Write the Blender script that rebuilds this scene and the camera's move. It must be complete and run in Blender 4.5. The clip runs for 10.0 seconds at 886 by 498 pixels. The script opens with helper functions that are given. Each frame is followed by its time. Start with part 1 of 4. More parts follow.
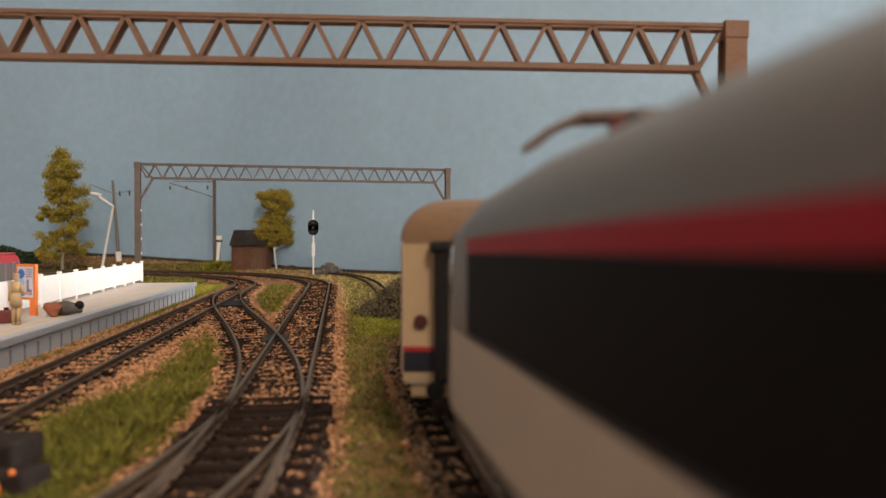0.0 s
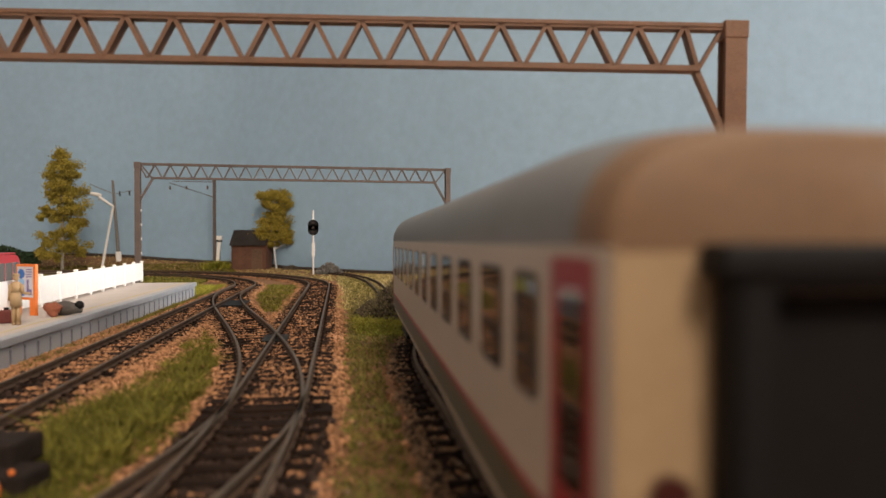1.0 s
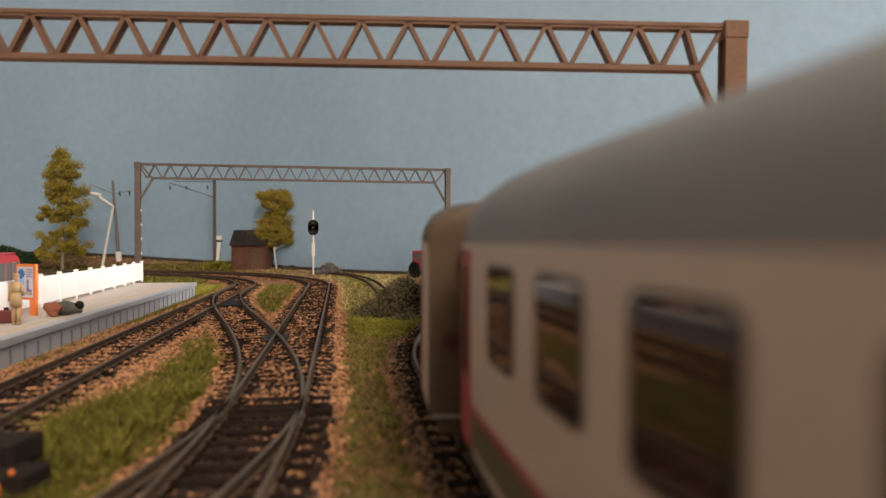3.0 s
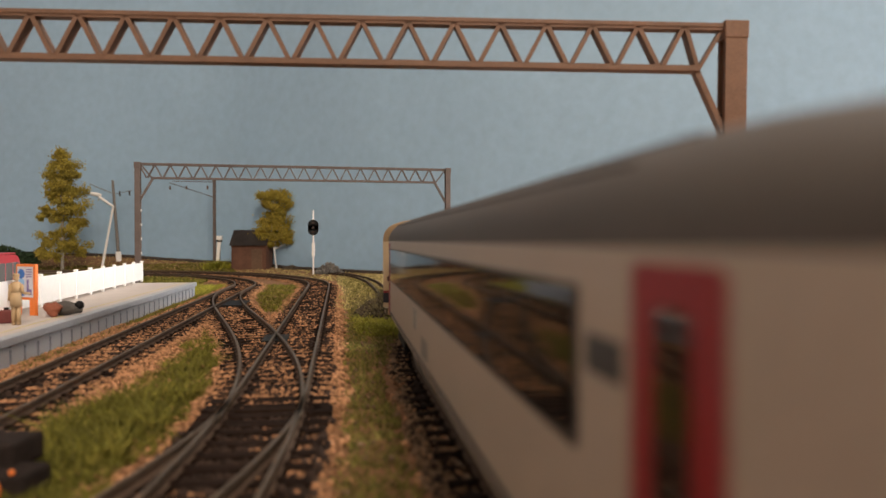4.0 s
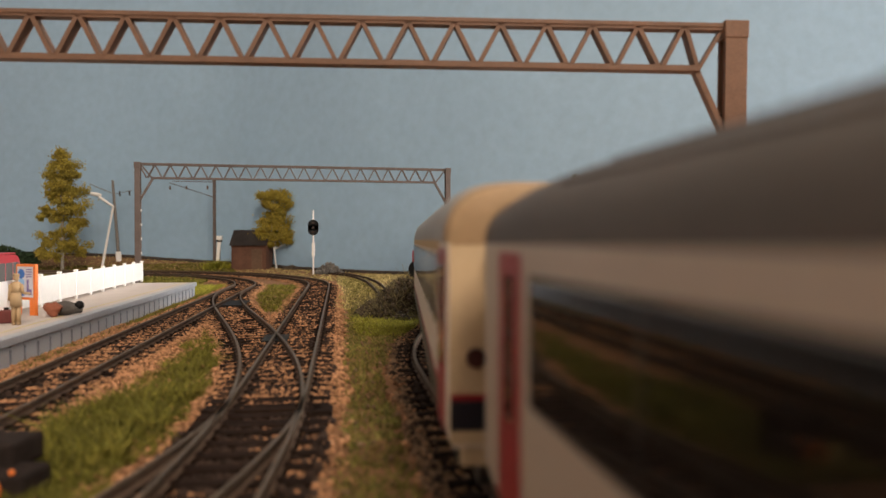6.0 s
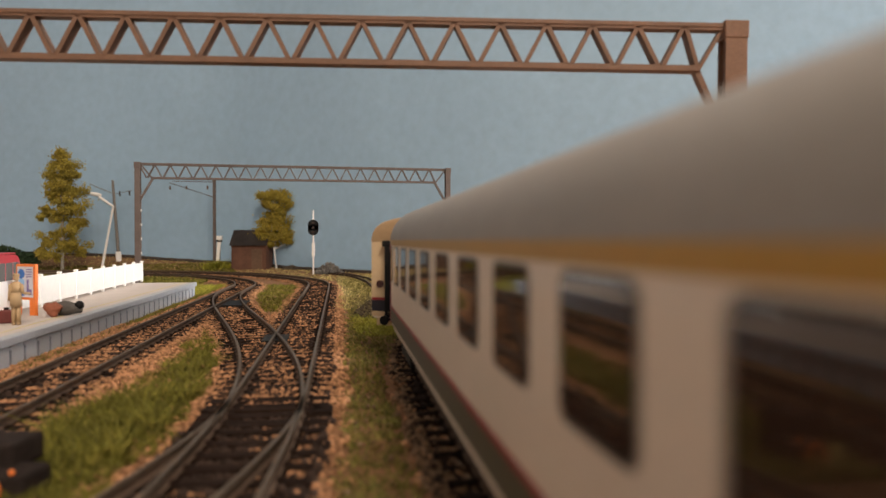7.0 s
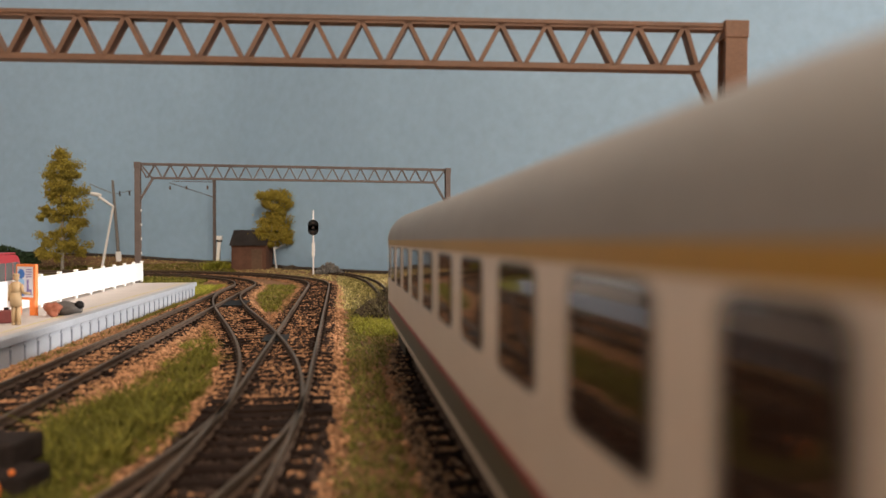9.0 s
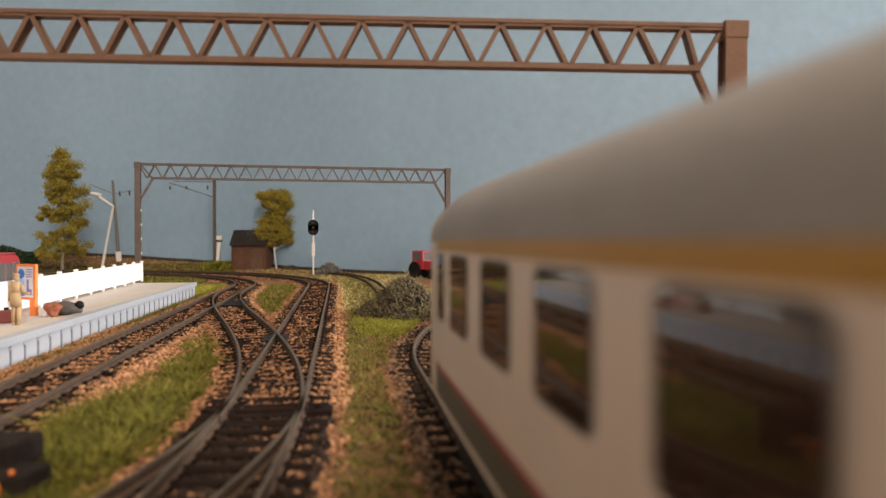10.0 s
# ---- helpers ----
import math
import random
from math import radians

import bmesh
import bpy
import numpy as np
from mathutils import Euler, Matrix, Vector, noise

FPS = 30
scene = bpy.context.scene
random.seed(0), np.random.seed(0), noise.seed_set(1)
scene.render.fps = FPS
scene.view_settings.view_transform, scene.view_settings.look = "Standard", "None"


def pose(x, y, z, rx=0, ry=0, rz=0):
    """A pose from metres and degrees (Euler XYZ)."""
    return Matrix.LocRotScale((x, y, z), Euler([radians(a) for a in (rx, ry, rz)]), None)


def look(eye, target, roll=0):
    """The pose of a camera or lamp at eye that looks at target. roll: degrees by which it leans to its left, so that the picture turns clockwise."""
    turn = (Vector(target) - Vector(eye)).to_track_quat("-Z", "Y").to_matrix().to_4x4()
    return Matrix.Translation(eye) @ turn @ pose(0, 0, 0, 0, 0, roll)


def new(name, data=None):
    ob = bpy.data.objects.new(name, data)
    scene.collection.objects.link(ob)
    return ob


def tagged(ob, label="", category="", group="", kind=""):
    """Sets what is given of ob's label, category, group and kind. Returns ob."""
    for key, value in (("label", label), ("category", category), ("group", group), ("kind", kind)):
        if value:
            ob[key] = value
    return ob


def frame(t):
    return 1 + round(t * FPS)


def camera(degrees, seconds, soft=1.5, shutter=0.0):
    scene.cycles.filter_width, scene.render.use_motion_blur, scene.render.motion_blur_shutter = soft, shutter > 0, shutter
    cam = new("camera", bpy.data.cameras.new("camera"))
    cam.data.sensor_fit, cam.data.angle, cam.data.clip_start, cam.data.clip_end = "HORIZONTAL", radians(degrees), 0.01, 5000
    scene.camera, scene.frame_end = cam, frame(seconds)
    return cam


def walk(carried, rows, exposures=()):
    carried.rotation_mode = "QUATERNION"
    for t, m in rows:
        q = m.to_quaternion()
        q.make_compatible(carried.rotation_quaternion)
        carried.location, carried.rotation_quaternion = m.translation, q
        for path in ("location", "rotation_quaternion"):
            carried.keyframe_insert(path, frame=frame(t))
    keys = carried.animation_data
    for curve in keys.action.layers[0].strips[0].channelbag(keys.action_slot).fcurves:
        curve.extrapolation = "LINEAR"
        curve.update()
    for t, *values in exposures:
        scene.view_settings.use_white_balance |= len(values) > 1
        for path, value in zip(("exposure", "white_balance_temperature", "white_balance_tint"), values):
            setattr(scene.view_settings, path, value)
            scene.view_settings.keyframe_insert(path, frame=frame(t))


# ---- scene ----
# All plans below are in millimetres of the model (MM turns them into metres); the rail tops lie at z = 0,
# y runs along the straight track and the camera stands low between the lines.
MM = 0.001

cam = camera(62, 10.0, soft=1.4, shutter=0.35)
cam.data.dof.use_dof = True
cam.data.dof.focus_distance = 0.46
cam.data.dof.aperture_fstop = 22.0
EYE = (0.0, 0.0, 0.038)
CAM_POSE = look(EYE, (0.13963, 0.99020, 0.038 - 0.01226))
walk(cam, [(0.0, CAM_POSE), (10.0, CAM_POSE)])

# ---- light ----
world = bpy.data.worlds.new("world")
scene.world = world
world.use_nodes = True
world.node_tree.nodes["Background"].inputs[0].default_value = (0.80, 0.88, 1.0, 1)
world.node_tree.nodes["Background"].inputs[1].default_value = 0.09
scene.view_settings.exposure = 0.0


def area_lamp(name, eye, target, size, watts, colour):
    data = bpy.data.lights.new(name, "AREA")
    data.shape, data.size, data.size_y = "RECTANGLE", size[0], size[1]
    data.energy, data.color = watts, colour
    ob = new(name, data)
    ob.matrix_world = look(eye, target)
    return ob


area_lamp("ceiling_lamp_light", (0.30, -1.10, 1.25), (-0.1, 0.8, 0), (0.5, 0.5), 27.0, (1.0, 0.84, 0.68))
area_lamp("window_light", (2.3, 0.30, 0.42), (0.0, 0.30, 0.0), (0.9, 0.4), 122.0, (1.0, 0.965, 0.94))


# ---- materials ----
def rgb(c):
    return (c[0], c[1], c[2], 1.0)


def mat(name, base, rough=0.6, metal=0.0, vary=0.25, scale=400.0, fine=2500.0, bump=0.15, spec=0.4, island=0.0, objrand=0.0, second=None, mix_at=0.55):
    """A surface with blotches at two scales and fine relief; second: a colour that shows in patches."""
    m = bpy.data.materials.new(name)
    m.use_nodes = True
    nt = m.node_tree
    b = nt.nodes["Principled BSDF"]
    b.inputs["Roughness"].default_value = rough
    b.inputs["Metallic"].default_value = metal
    b.inputs["Specular IOR Level"].default_value = spec
    tc = nt.nodes.new("ShaderNodeTexCoord")
    n1 = nt.nodes.new("ShaderNodeTexNoise")
    n1.inputs["Scale"].default_value, n1.inputs["Detail"].default_value = scale, 4
    n2 = nt.nodes.new("ShaderNodeTexNoise")
    n2.inputs["Scale"].default_value, n2.inputs["Detail"].default_value = fine, 3
    nt.links.new(tc.outputs["Object"], n1.inputs["Vector"])
    nt.links.new(tc.outputs["Object"], n2.inputs["Vector"])
    mixn = nt.nodes.new("ShaderNodeMath")
    mixn.operation = "ADD"
    nt.links.new(n1.outputs["Fac"], mixn.inputs[0])
    nt.links.new(n2.outputs["Fac"], mixn.inputs[1])
    last = mixn.outputs[0]
    for kind, amount in (("island", island), ("obj", objrand)):
        if amount:
            src = nt.nodes.new("ShaderNodeNewGeometry" if kind == "island" else "ShaderNodeObjectInfo")
            out = src.outputs["Random Per Island" if kind == "island" else "Random"]
            mul = nt.nodes.new("ShaderNodeMath")
            mul.operation, mul.inputs[1].default_value, mul.inputs[2].default_value = "MULTIPLY_ADD", amount * 2, -amount
            nt.links.new(out, mul.inputs[0])
            ad = nt.nodes.new("ShaderNodeMath")
            ad.operation = "ADD"
            nt.links.new(last, ad.inputs[0])
            nt.links.new(mul.outputs[0], ad.inputs[1])
            last = ad.outputs[0]
    ramp = nt.nodes.new("ShaderNodeValToRGB")
    e = ramp.color_ramp.elements
    lo = tuple(max(0.0, c * (1 - vary)) for c in base)
    hi = tuple(min(1.0, c * (1 + vary)) for c in base)
    half = nt.nodes.new("ShaderNodeMath")
    half.operation, half.inputs[1].default_value = "MULTIPLY", 0.5
    nt.links.new(last, half.inputs[0])
    e[0].position, e[0].color = 0.32, rgb(lo)
    e[1].position, e[1].color = 0.68, rgb(hi if second is None else base)
    if second is not None:
        s = ramp.color_ramp.elements.new(min(0.95, mix_at + 0.15))
        s.color = rgb(second)
        e[1].position = mix_at
    nt.links.new(half.outputs[0], ramp.inputs["Fac"])
    nt.links.new(ramp.outputs["Color"], b.inputs["Base Color"])
    if bump:
        bp = nt.nodes.new("ShaderNodeBump")
        bp.inputs["Strength"].default_value, bp.inputs["Distance"].default_value = bump, 0.0004
        nt.links.new(n2.outputs["Fac"], bp.inputs["Height"])
        nt.links.new(bp.outputs["Normal"], b.inputs["Normal"])
    return m


M = {}
M["sky"] = mat("backdrop_paint", (0.315, 0.465, 0.615), 0.85, vary=0.08, scale=5, fine=90, bump=0.05)
M["ground"] = mat("ground_scatter", (0.22, 0.115, 0.060), 0.95, spec=0.1, vary=0.5, scale=60, fine=900, bump=0.8)
M["rail"] = mat("rail_steel", (0.145, 0.105, 0.072), 0.5, metal=0.6, vary=0.25, scale=200, fine=1500)
M["railside"] = mat("rail_rust", (0.075, 0.050, 0.036), 0.85, spec=0.1, vary=0.3, scale=200, fine=1500)
M["sleeper"] = mat("sleeper_plastic", (0.0175, 0.0105, 0.0078), 0.9, spec=0.05, vary=0.35, scale=300, fine=1500, objrand=0.15)
M["stone"] = mat("ballast_stone", (0.34, 0.175, 0.09), 0.95, spec=0.1, vary=0.65, scale=500, fine=3000, island=0.35)
M["darkstone"] = mat("ballast_dark", (0.04, 0.026, 0.02), 0.95, spec=0.1, vary=0.45, scale=500, fine=3000, island=0.35)
M["grass"] = mat("grass_flock", (0.19, 0.175, 0.02), 0.9, vary=0.6, scale=90, fine=600, island=0.55, second=(0.33, 0.27, 0.05), mix_at=0.70, bump=0)
# yellow-green grass, raised in brightness to stand in for window light
M["brightgrass"] = mat("bright_lit_grass_flock", (0.37, 0.36, 0.035), 0.9, vary=0.6, scale=90, fine=600, island=0.55, second=(0.36, 0.33, 0.06), mix_at=0.6, bump=0)
M["gantry"] = mat("gantry_brown", (0.185, 0.10, 0.062), 0.55, vary=0.3, scale=120, fine=1500, second=(0.25, 0.115, 0.06), mix_at=0.6)
M["gantryfar"] = mat("gantry_grey_brown", (0.105, 0.078, 0.068), 0.6, vary=0.25, scale=120, fine=1500)
M["plattop"] = mat("platform_paving", (0.50, 0.44, 0.40), 0.8, vary=0.10, scale=60, fine=900)
M["platface"] = mat("platform_concrete", (0.355, 0.37, 0.40), 0.6, vary=0.10, scale=60, fine=900)
M["yellow"] = mat("yellow_line", (0.52, 0.43, 0.17), 0.8, vary=0.2)
M["white"] = mat("white_plastic", (0.88, 0.86, 0.83), 0.4, vary=0.05)
M["coach"] = mat("coach_light_grey", (0.42, 0.345, 0.28), 0.45, vary=0.06, scale=80, fine=800, bump=0.03)
# lighter copy of the coach grey; the stronger late light is painted in
M["coachlit"] = mat("coach_grey_lit", (0.66, 0.56, 0.46), 0.45, vary=0.06, scale=80, fine=800, bump=0.03)
M["cream"] = mat("coach_end_cream", (0.56, 0.41, 0.25), 0.5, vary=0.06, scale=80, fine=800, bump=0.03)
M["rooftan"] = mat("coach_roof_end_tan", (0.33, 0.215, 0.115), 0.6, vary=0.12, scale=80, fine=800, bump=0.03)
# roof end tan darkened: the unlit dome's shade is put into the colour
M["roofshaded"] = mat("coach_roof_end_shaded", (0.17, 0.098, 0.052), 0.6, vary=0.12, scale=80, fine=800, bump=0.03)
M["tan"] = mat("coach_end_tan", (0.34, 0.235, 0.135), 0.55, vary=0.08, scale=80, fine=800, bump=0.03)
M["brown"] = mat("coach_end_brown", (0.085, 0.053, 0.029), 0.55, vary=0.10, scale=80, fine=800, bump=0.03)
M["roof"] = mat("coach_roof_grey", (0.36, 0.33, 0.30), 0.5, vary=0.10, scale=60, fine=700, bump=0.04)
M["glass"] = mat("window_glass", (0.034, 0.019, 0.013), 0.06, vary=0.1, bump=0, spec=0.55)
M["glassdark"] = mat("band_glass", (0.010, 0.008, 0.007), 0.07, vary=0.1, bump=0, spec=0.3)
M["black"] = mat("black_plastic", (0.010, 0.009, 0.009), 0.6, spec=0.15, vary=0.2)
M["red"] = mat("red_paint", (0.26, 0.012, 0.018), 0.45, vary=0.1)


M["earth"] = mat("dark_earth", (0.055, 0.042, 0.033), 0.95, vary=0.4, scale=80, fine=900, bump=0.6)
M["sootbrown"] = mat("soot_brown_plastic", (0.022, 0.016, 0.014), 0.8, spec=0.1, vary=0.3)
M["joint"] = mat("joint_dark", (0.16, 0.17, 0.20), 0.8, vary=0.2)
M["palestone"] = mat("ballast_dull", (0.20, 0.125, 0.075), 0.95, spec=0.1, vary=0.45, scale=500, fine=3000, island=0.35)
M["strawgrass"] = mat("straw_grass_flock", (0.215, 0.195, 0.035), 0.9, vary=0.6, scale=90, fine=600, island=0.55, second=(0.33, 0.26, 0.07), mix_at=0.68, bump=0)
# dry straw colour, paled further to carry window light near the siding
M["drygrass"] = mat("dry_grass_flock", (0.43, 0.35, 0.14), 0.9, vary=0.6, scale=90, fine=600, island=0.55, bump=0)
M["frame"] = mat("window_rubber", (0.03, 0.027, 0.025), 0.5, vary=0.2)
M["blackband"] = mat("black_side_band", (0.008, 0.007, 0.0075), 0.6, spec=0.07, vary=0.15, scale=60, fine=700, bump=0.02)
M["darkgrey"] = mat("dark_grey_paint", (0.05, 0.048, 0.048), 0.5, vary=0.2)
M["ventgrey"] = mat("vent_grey", (0.22, 0.20, 0.18), 0.5, vary=0.15)
M["navy"] = mat("navy_paint", (0.008, 0.008, 0.016), 0.45, vary=0.15)
M["olive"] = mat("olive_band", (0.065, 0.058, 0.034), 0.5, vary=0.15)
M["lamp_dark"] = mat("tail_lamp_red", (0.05, 0.012, 0.010), 0.3, vary=0.1)
M["yellow_stripe"] = mat("ochre_stripe", (0.40, 0.22, 0.035), 0.45, vary=0.08, scale=60, fine=700, bump=0.02)
M["locored"] = mat("loco_red_stripe", (0.27, 0.007, 0.016), 0.5, spec=0.2, vary=0.08)
M["loco"] = mat("loco_grey", (0.145, 0.134, 0.126), 0.42, vary=0.08, scale=60, fine=700, bump=0.03)
M["roofdark"] = mat("coach_roof_dark", (0.085, 0.069, 0.058), 0.6, vary=0.10, scale=60, fine=700, bump=0.04)
M["roofblue"] = mat("coach_roof_cool", (0.165, 0.162, 0.158), 0.55, vary=0.10, scale=60, fine=700, bump=0.04)
M["rooflight"] = mat("coach_roof_light", (0.285, 0.26, 0.235), 0.55, vary=0.10, scale=60, fine=700, bump=0.04)
M["wheel"] = mat("wheel_steel", (0.12, 0.10, 0.09), 0.45, metal=0.6, vary=0.2)
M["panbrown"] = mat("pantograph_brown", (0.10, 0.065, 0.048), 0.5, vary=0.25)
M["beige"] = mat("figure_beige", (0.42, 0.29, 0.16), 0.7, vary=0.12, scale=150, fine=900)
M["maroon"] = mat("maroon_leather", (0.12, 0.025, 0.022), 0.5, vary=0.2)
M["orange"] = mat("orange_plastic", (0.80, 0.20, 0.035), 0.4, vary=0.06)
M["paper"] = mat("poster_paper", (0.66, 0.64, 0.70), 0.6, vary=0.05)
M["blue"] = mat("poster_blue", (0.05, 0.17, 0.52), 0.5, vary=0.1)
M["paleblue"] = mat("poster_pale_blue", (0.30, 0.50, 0.75), 0.5, vary=0.1)
M["violet"] = mat("poster_violet", (0.20, 0.15, 0.36), 0.5, vary=0.15)
M["terracotta"] = mat("terracotta_cloth", (0.27, 0.085, 0.045), 0.75, vary=0.25, scale=200, fine=1200)
M["greycloth"] = mat("grey_cloth", (0.085, 0.075, 0.068), 0.75, vary=0.25, scale=200, fine=1200)
M["redvan"] = mat("red_vehicle_paint", (0.36, 0.03, 0.04), 0.35, vary=0.1)
M["vanglass"] = mat("vehicle_glass", (0.12, 0.12, 0.12), 0.12, vary=0.1, bump=0)
M["leaf"] = mat("olive_foliage", (0.34, 0.265, 0.04), 0.9, vary=0.45, scale=60, fine=500, island=0.3, bump=0)
M["darkleaf"] = mat("dark_green_foliage", (0.030, 0.055, 0.022), 0.9, vary=0.4, scale=60, fine=500, island=0.3, bump=0)
M["bark"] = mat("grey_bark", (0.30, 0.27, 0.23), 0.9, vary=0.3)
M["birch"] = mat("birch_bark", (0.62, 0.62, 0.62), 0.8, vary=0.3, scale=200)
M["brick"] = mat("brown_brick", (0.125, 0.060, 0.038), 0.9, vary=0.3, scale=120, fine=900, bump=0.5)
M["slate"] = mat("dark_slate", (0.055, 0.045, 0.042), 0.8, vary=0.25, scale=120, fine=900, bump=0.4)
M["brownwood"] = mat("brown_wood", (0.12, 0.070, 0.042), 0.7, vary=0.25, scale=40, fine=400)
M["mastgrey"] = mat("mast_grey", (0.20, 0.18, 0.165), 0.6, vary=0.2)
M["brush"] = mat("brushwood_brown", (0.075, 0.055, 0.036), 0.95, vary=0.5, scale=200, fine=1200, island=0.35)
M["twig"] = mat("dry_twig", (0.155, 0.125, 0.06), 0.9, vary=0.7, scale=200, island=0.35)
M["rubble"] = mat("grey_rubble", (0.15, 0.135, 0.12), 0.95, vary=0.4, scale=200, island=0.35)
M["wall"] = mat("room_wall", (0.72, 0.70, 0.66), 0.9, vary=0.04, scale=2, fine=60)


# ---- building helpers ----
def part(name, bm, material, parent=None, label="", smooth=False):
    """Links a bmesh, drawn in millimetres, as one mesh object under parent."""
    me = bpy.data.meshes.new(name)
    bmesh.ops.scale(bm, vec=(MM, MM, MM), verts=bm.verts)
    bmesh.ops.recalc_face_normals(bm, faces=bm.faces)
    bm.to_mesh(me)
    bm.free()
    if smooth:
        me.polygons.foreach_set("use_smooth", [True] * len(me.polygons))
    me.materials.append(material)
    ob = new(name, me)
    if parent is not None:
        ob.parent = parent
    if label:
        ob["label"] = label
    return ob


def mesh_part(name, verts, faces, material, parent=None, label="", smooth=False):
    me = bpy.data.meshes.new(name)
    me.from_pydata([(v[0] * MM, v[1] * MM, v[2] * MM) for v in verts], [], faces)
    me.update()
    if smooth:
        me.polygons.foreach_set("use_smooth", [True] * len(me.polygons))
    me.materials.append(material)
    ob = new(name, me)
    if parent is not None:
        ob.parent = parent
    if label:
        ob["label"] = label
    return ob


def thing(name, label, category, x=0, y=0, z=0, rz=0, rx=0, ry=0, group="", kind=""):
    ob = new(name)
    ob.empty_display_size = 0.005
    ob.matrix_world = pose(x * MM, y * MM, z * MM, rx, ry, rz)
    return tagged(ob, label, category, group, kind)


def box(bm, x0, x1, y0, y1, z0, z1, bev=0.0, m=None):
    r = bmesh.ops.create_cube(bm, size=1.0)
    vs = r["verts"]
    for v in vs:
        v.co = Vector(((x0 + x1) / 2 + v.co.x * (x1 - x0), (y0 + y1) / 2 + v.co.y * (y1 - y0), (z0 + z1) / 2 + v.co.z * (z1 - z0)))
    if bev:
        es = list({e for v in vs for e in v.link_edges})
        out = bmesh.ops.bevel(bm, geom=es, offset=bev, segments=2, profile=0.5, affect="EDGES")
        vs = list({v for f in out["faces"] for v in f.verts} | {v for v in vs if v.is_valid})
    if m is not None:
        bmesh.ops.transform(bm, matrix=m, verts=[v for v in vs if v.is_valid])
    return bm


def boxes(*args):
    bm = bmesh.new()
    for a in args:
        box(bm, *a)
    return bm


def beam(bm, a, b, w, d=None):
    """A square bar from a to b, w wide and d deep."""
    a, b = Vector(a), Vector(b)
    d = d or w
    way = b - a
    q = way.to_track_quat("Z", "Y").to_matrix().to_4x4()
    box(bm, -d / 2, d / 2, -w / 2, w / 2, 0, way.length, 0, Matrix.Translation(a) @ q)
    return bm


def rod(bm, a, b, r0, r1=None, seg=10):
    a, b = Vector(a), Vector(b)
    way = b - a
    q = way.to_track_quat("Z", "Y").to_matrix().to_4x4()
    r = bmesh.ops.create_cone(bm, cap_ends=True, segments=seg, radius1=r0, radius2=r0 if r1 is None else r1, depth=way.length)
    bmesh.ops.transform(bm, matrix=Matrix.Translation((a + b) / 2) @ q, verts=r["verts"])
    return bm


def sweep(path, profile):
    """verts, faces of a profile (x across, z up) carried along a flat path of (x, y) points."""
    n, k = len(path), len(profile)
    vs, fs = [], []
    for i, (x, y) in enumerate(path):
        x0, y0 = path[max(0, i - 1)]
        x1, y1 = path[min(n - 1, i + 1)]
        l = math.hypot(x1 - x0, y1 - y0) or 1
        nx, ny = (y1 - y0) / l, -(x1 - x0) / l
        for px, pz in profile:
            vs.append((x + nx * px, y + ny * px, pz))
    for i in range(n - 1):
        for j in range(k):
            a, b = i * k + j, i * k + (j + 1) % k
            fs.append((a, b, b + k, a + k))
    fs.append(tuple(range(k)))
    fs.append(tuple(range((n - 1) * k, n * k)))
    return vs, fs


def offset_path(path, d):
    out = []
    n = len(path)
    for i, (x, y) in enumerate(path):
        x0, y0 = path[max(0, i - 1)]
        x1, y1 = path[min(n - 1, i + 1)]
        l = math.hypot(x1 - x0, y1 - y0) or 1
        out.append((x + (y1 - y0) / l * d, y - (x1 - x0) / l * d))
    return out


def resample(path, step):
    """Points and headings every step along a path."""
    out, left = [], 0.0
    for (x0, y0), (x1, y1) in zip(path, path[1:]):
        l = math.hypot(x1 - x0, y1 - y0)
        while left <= l and l > 0:
            f = left / l
            out.append((x0 + (x1 - x0) * f, y0 + (y1 - y0) * f, math.degrees(math.atan2(-(x1 - x0), y1 - y0))))
            left += step
        left -= l
    return out


# ---- the lines of the tracks ----
TX, CURVE_Y, CURVE_R = 32.4, 216.3, 366.9


def train_line(p):
    """The train's track at p along it: straight past the camera, then an even curve."""
    if p <= CURVE_Y:
        return (TX, p)
    a = (p - CURVE_Y) / CURVE_R
    return (TX + CURVE_R * (1 - math.cos(a)), CURVE_Y + CURVE_R * math.sin(a))


def arc_from(x, y, r, sweep_deg, n=30):
    """Points of an arc that begins at x, y heading along +y and turns left."""
    return [(x - r + r * math.cos(radians(sweep_deg) * i / n), y + r * math.sin(radians(sweep_deg) * i / n)) for i in range(n + 1)]


def near_main(y):
    return -17.0 - (3.7 * ((200 - y) / 88.0) ** 2 if y < 200 else 0.0)


LOOP_Y = 640.0
MAIN = [(near_main(y), y) for y in range(-60, 641, 20)] + arc_from(-17, LOOP_Y, 345, 100)[1:]
PLAT = [(-80.5, y) for y in range(-60, 641, 20)] + arc_from(-80.5, LOOP_Y, 282, 100)[1:]
CROSS = [(-17.2 - 63.3 * (3 * f * f - 2 * f ** 3), 165 + 425 * f) for f in [i / 40 for i in range(41)]]
NEARX = [(near_main(y) - 6.3 * ((172 - y) / 58.0) ** 1.5, y) for y in range(172, -61, -6)]
TRAIN = [train_line(p) for p in range(-60, 860, 12)]
SIDING = [(-20, 905), (0, 862), (14, 815), (24, 760), (30, 700), (32, 640), (33, 580), (34, 520), (38, 470)]
RAIL = [(-0.40, 0), (0.40, 0), (0.40, -0.6), (0.2, -0.8), (0.2, -1.8), (0.85, -2.15), (-0.85, -2.15), (-0.2, -1.8), (-0.2, -0.8), (-0.40, -0.6)]
RAIL_SIDE = [(-0.30, -0.62), (0.30, -0.62), (0.34, -1.75), (0.95, -2.2), (-0.95, -2.2), (-0.34, -1.75)]


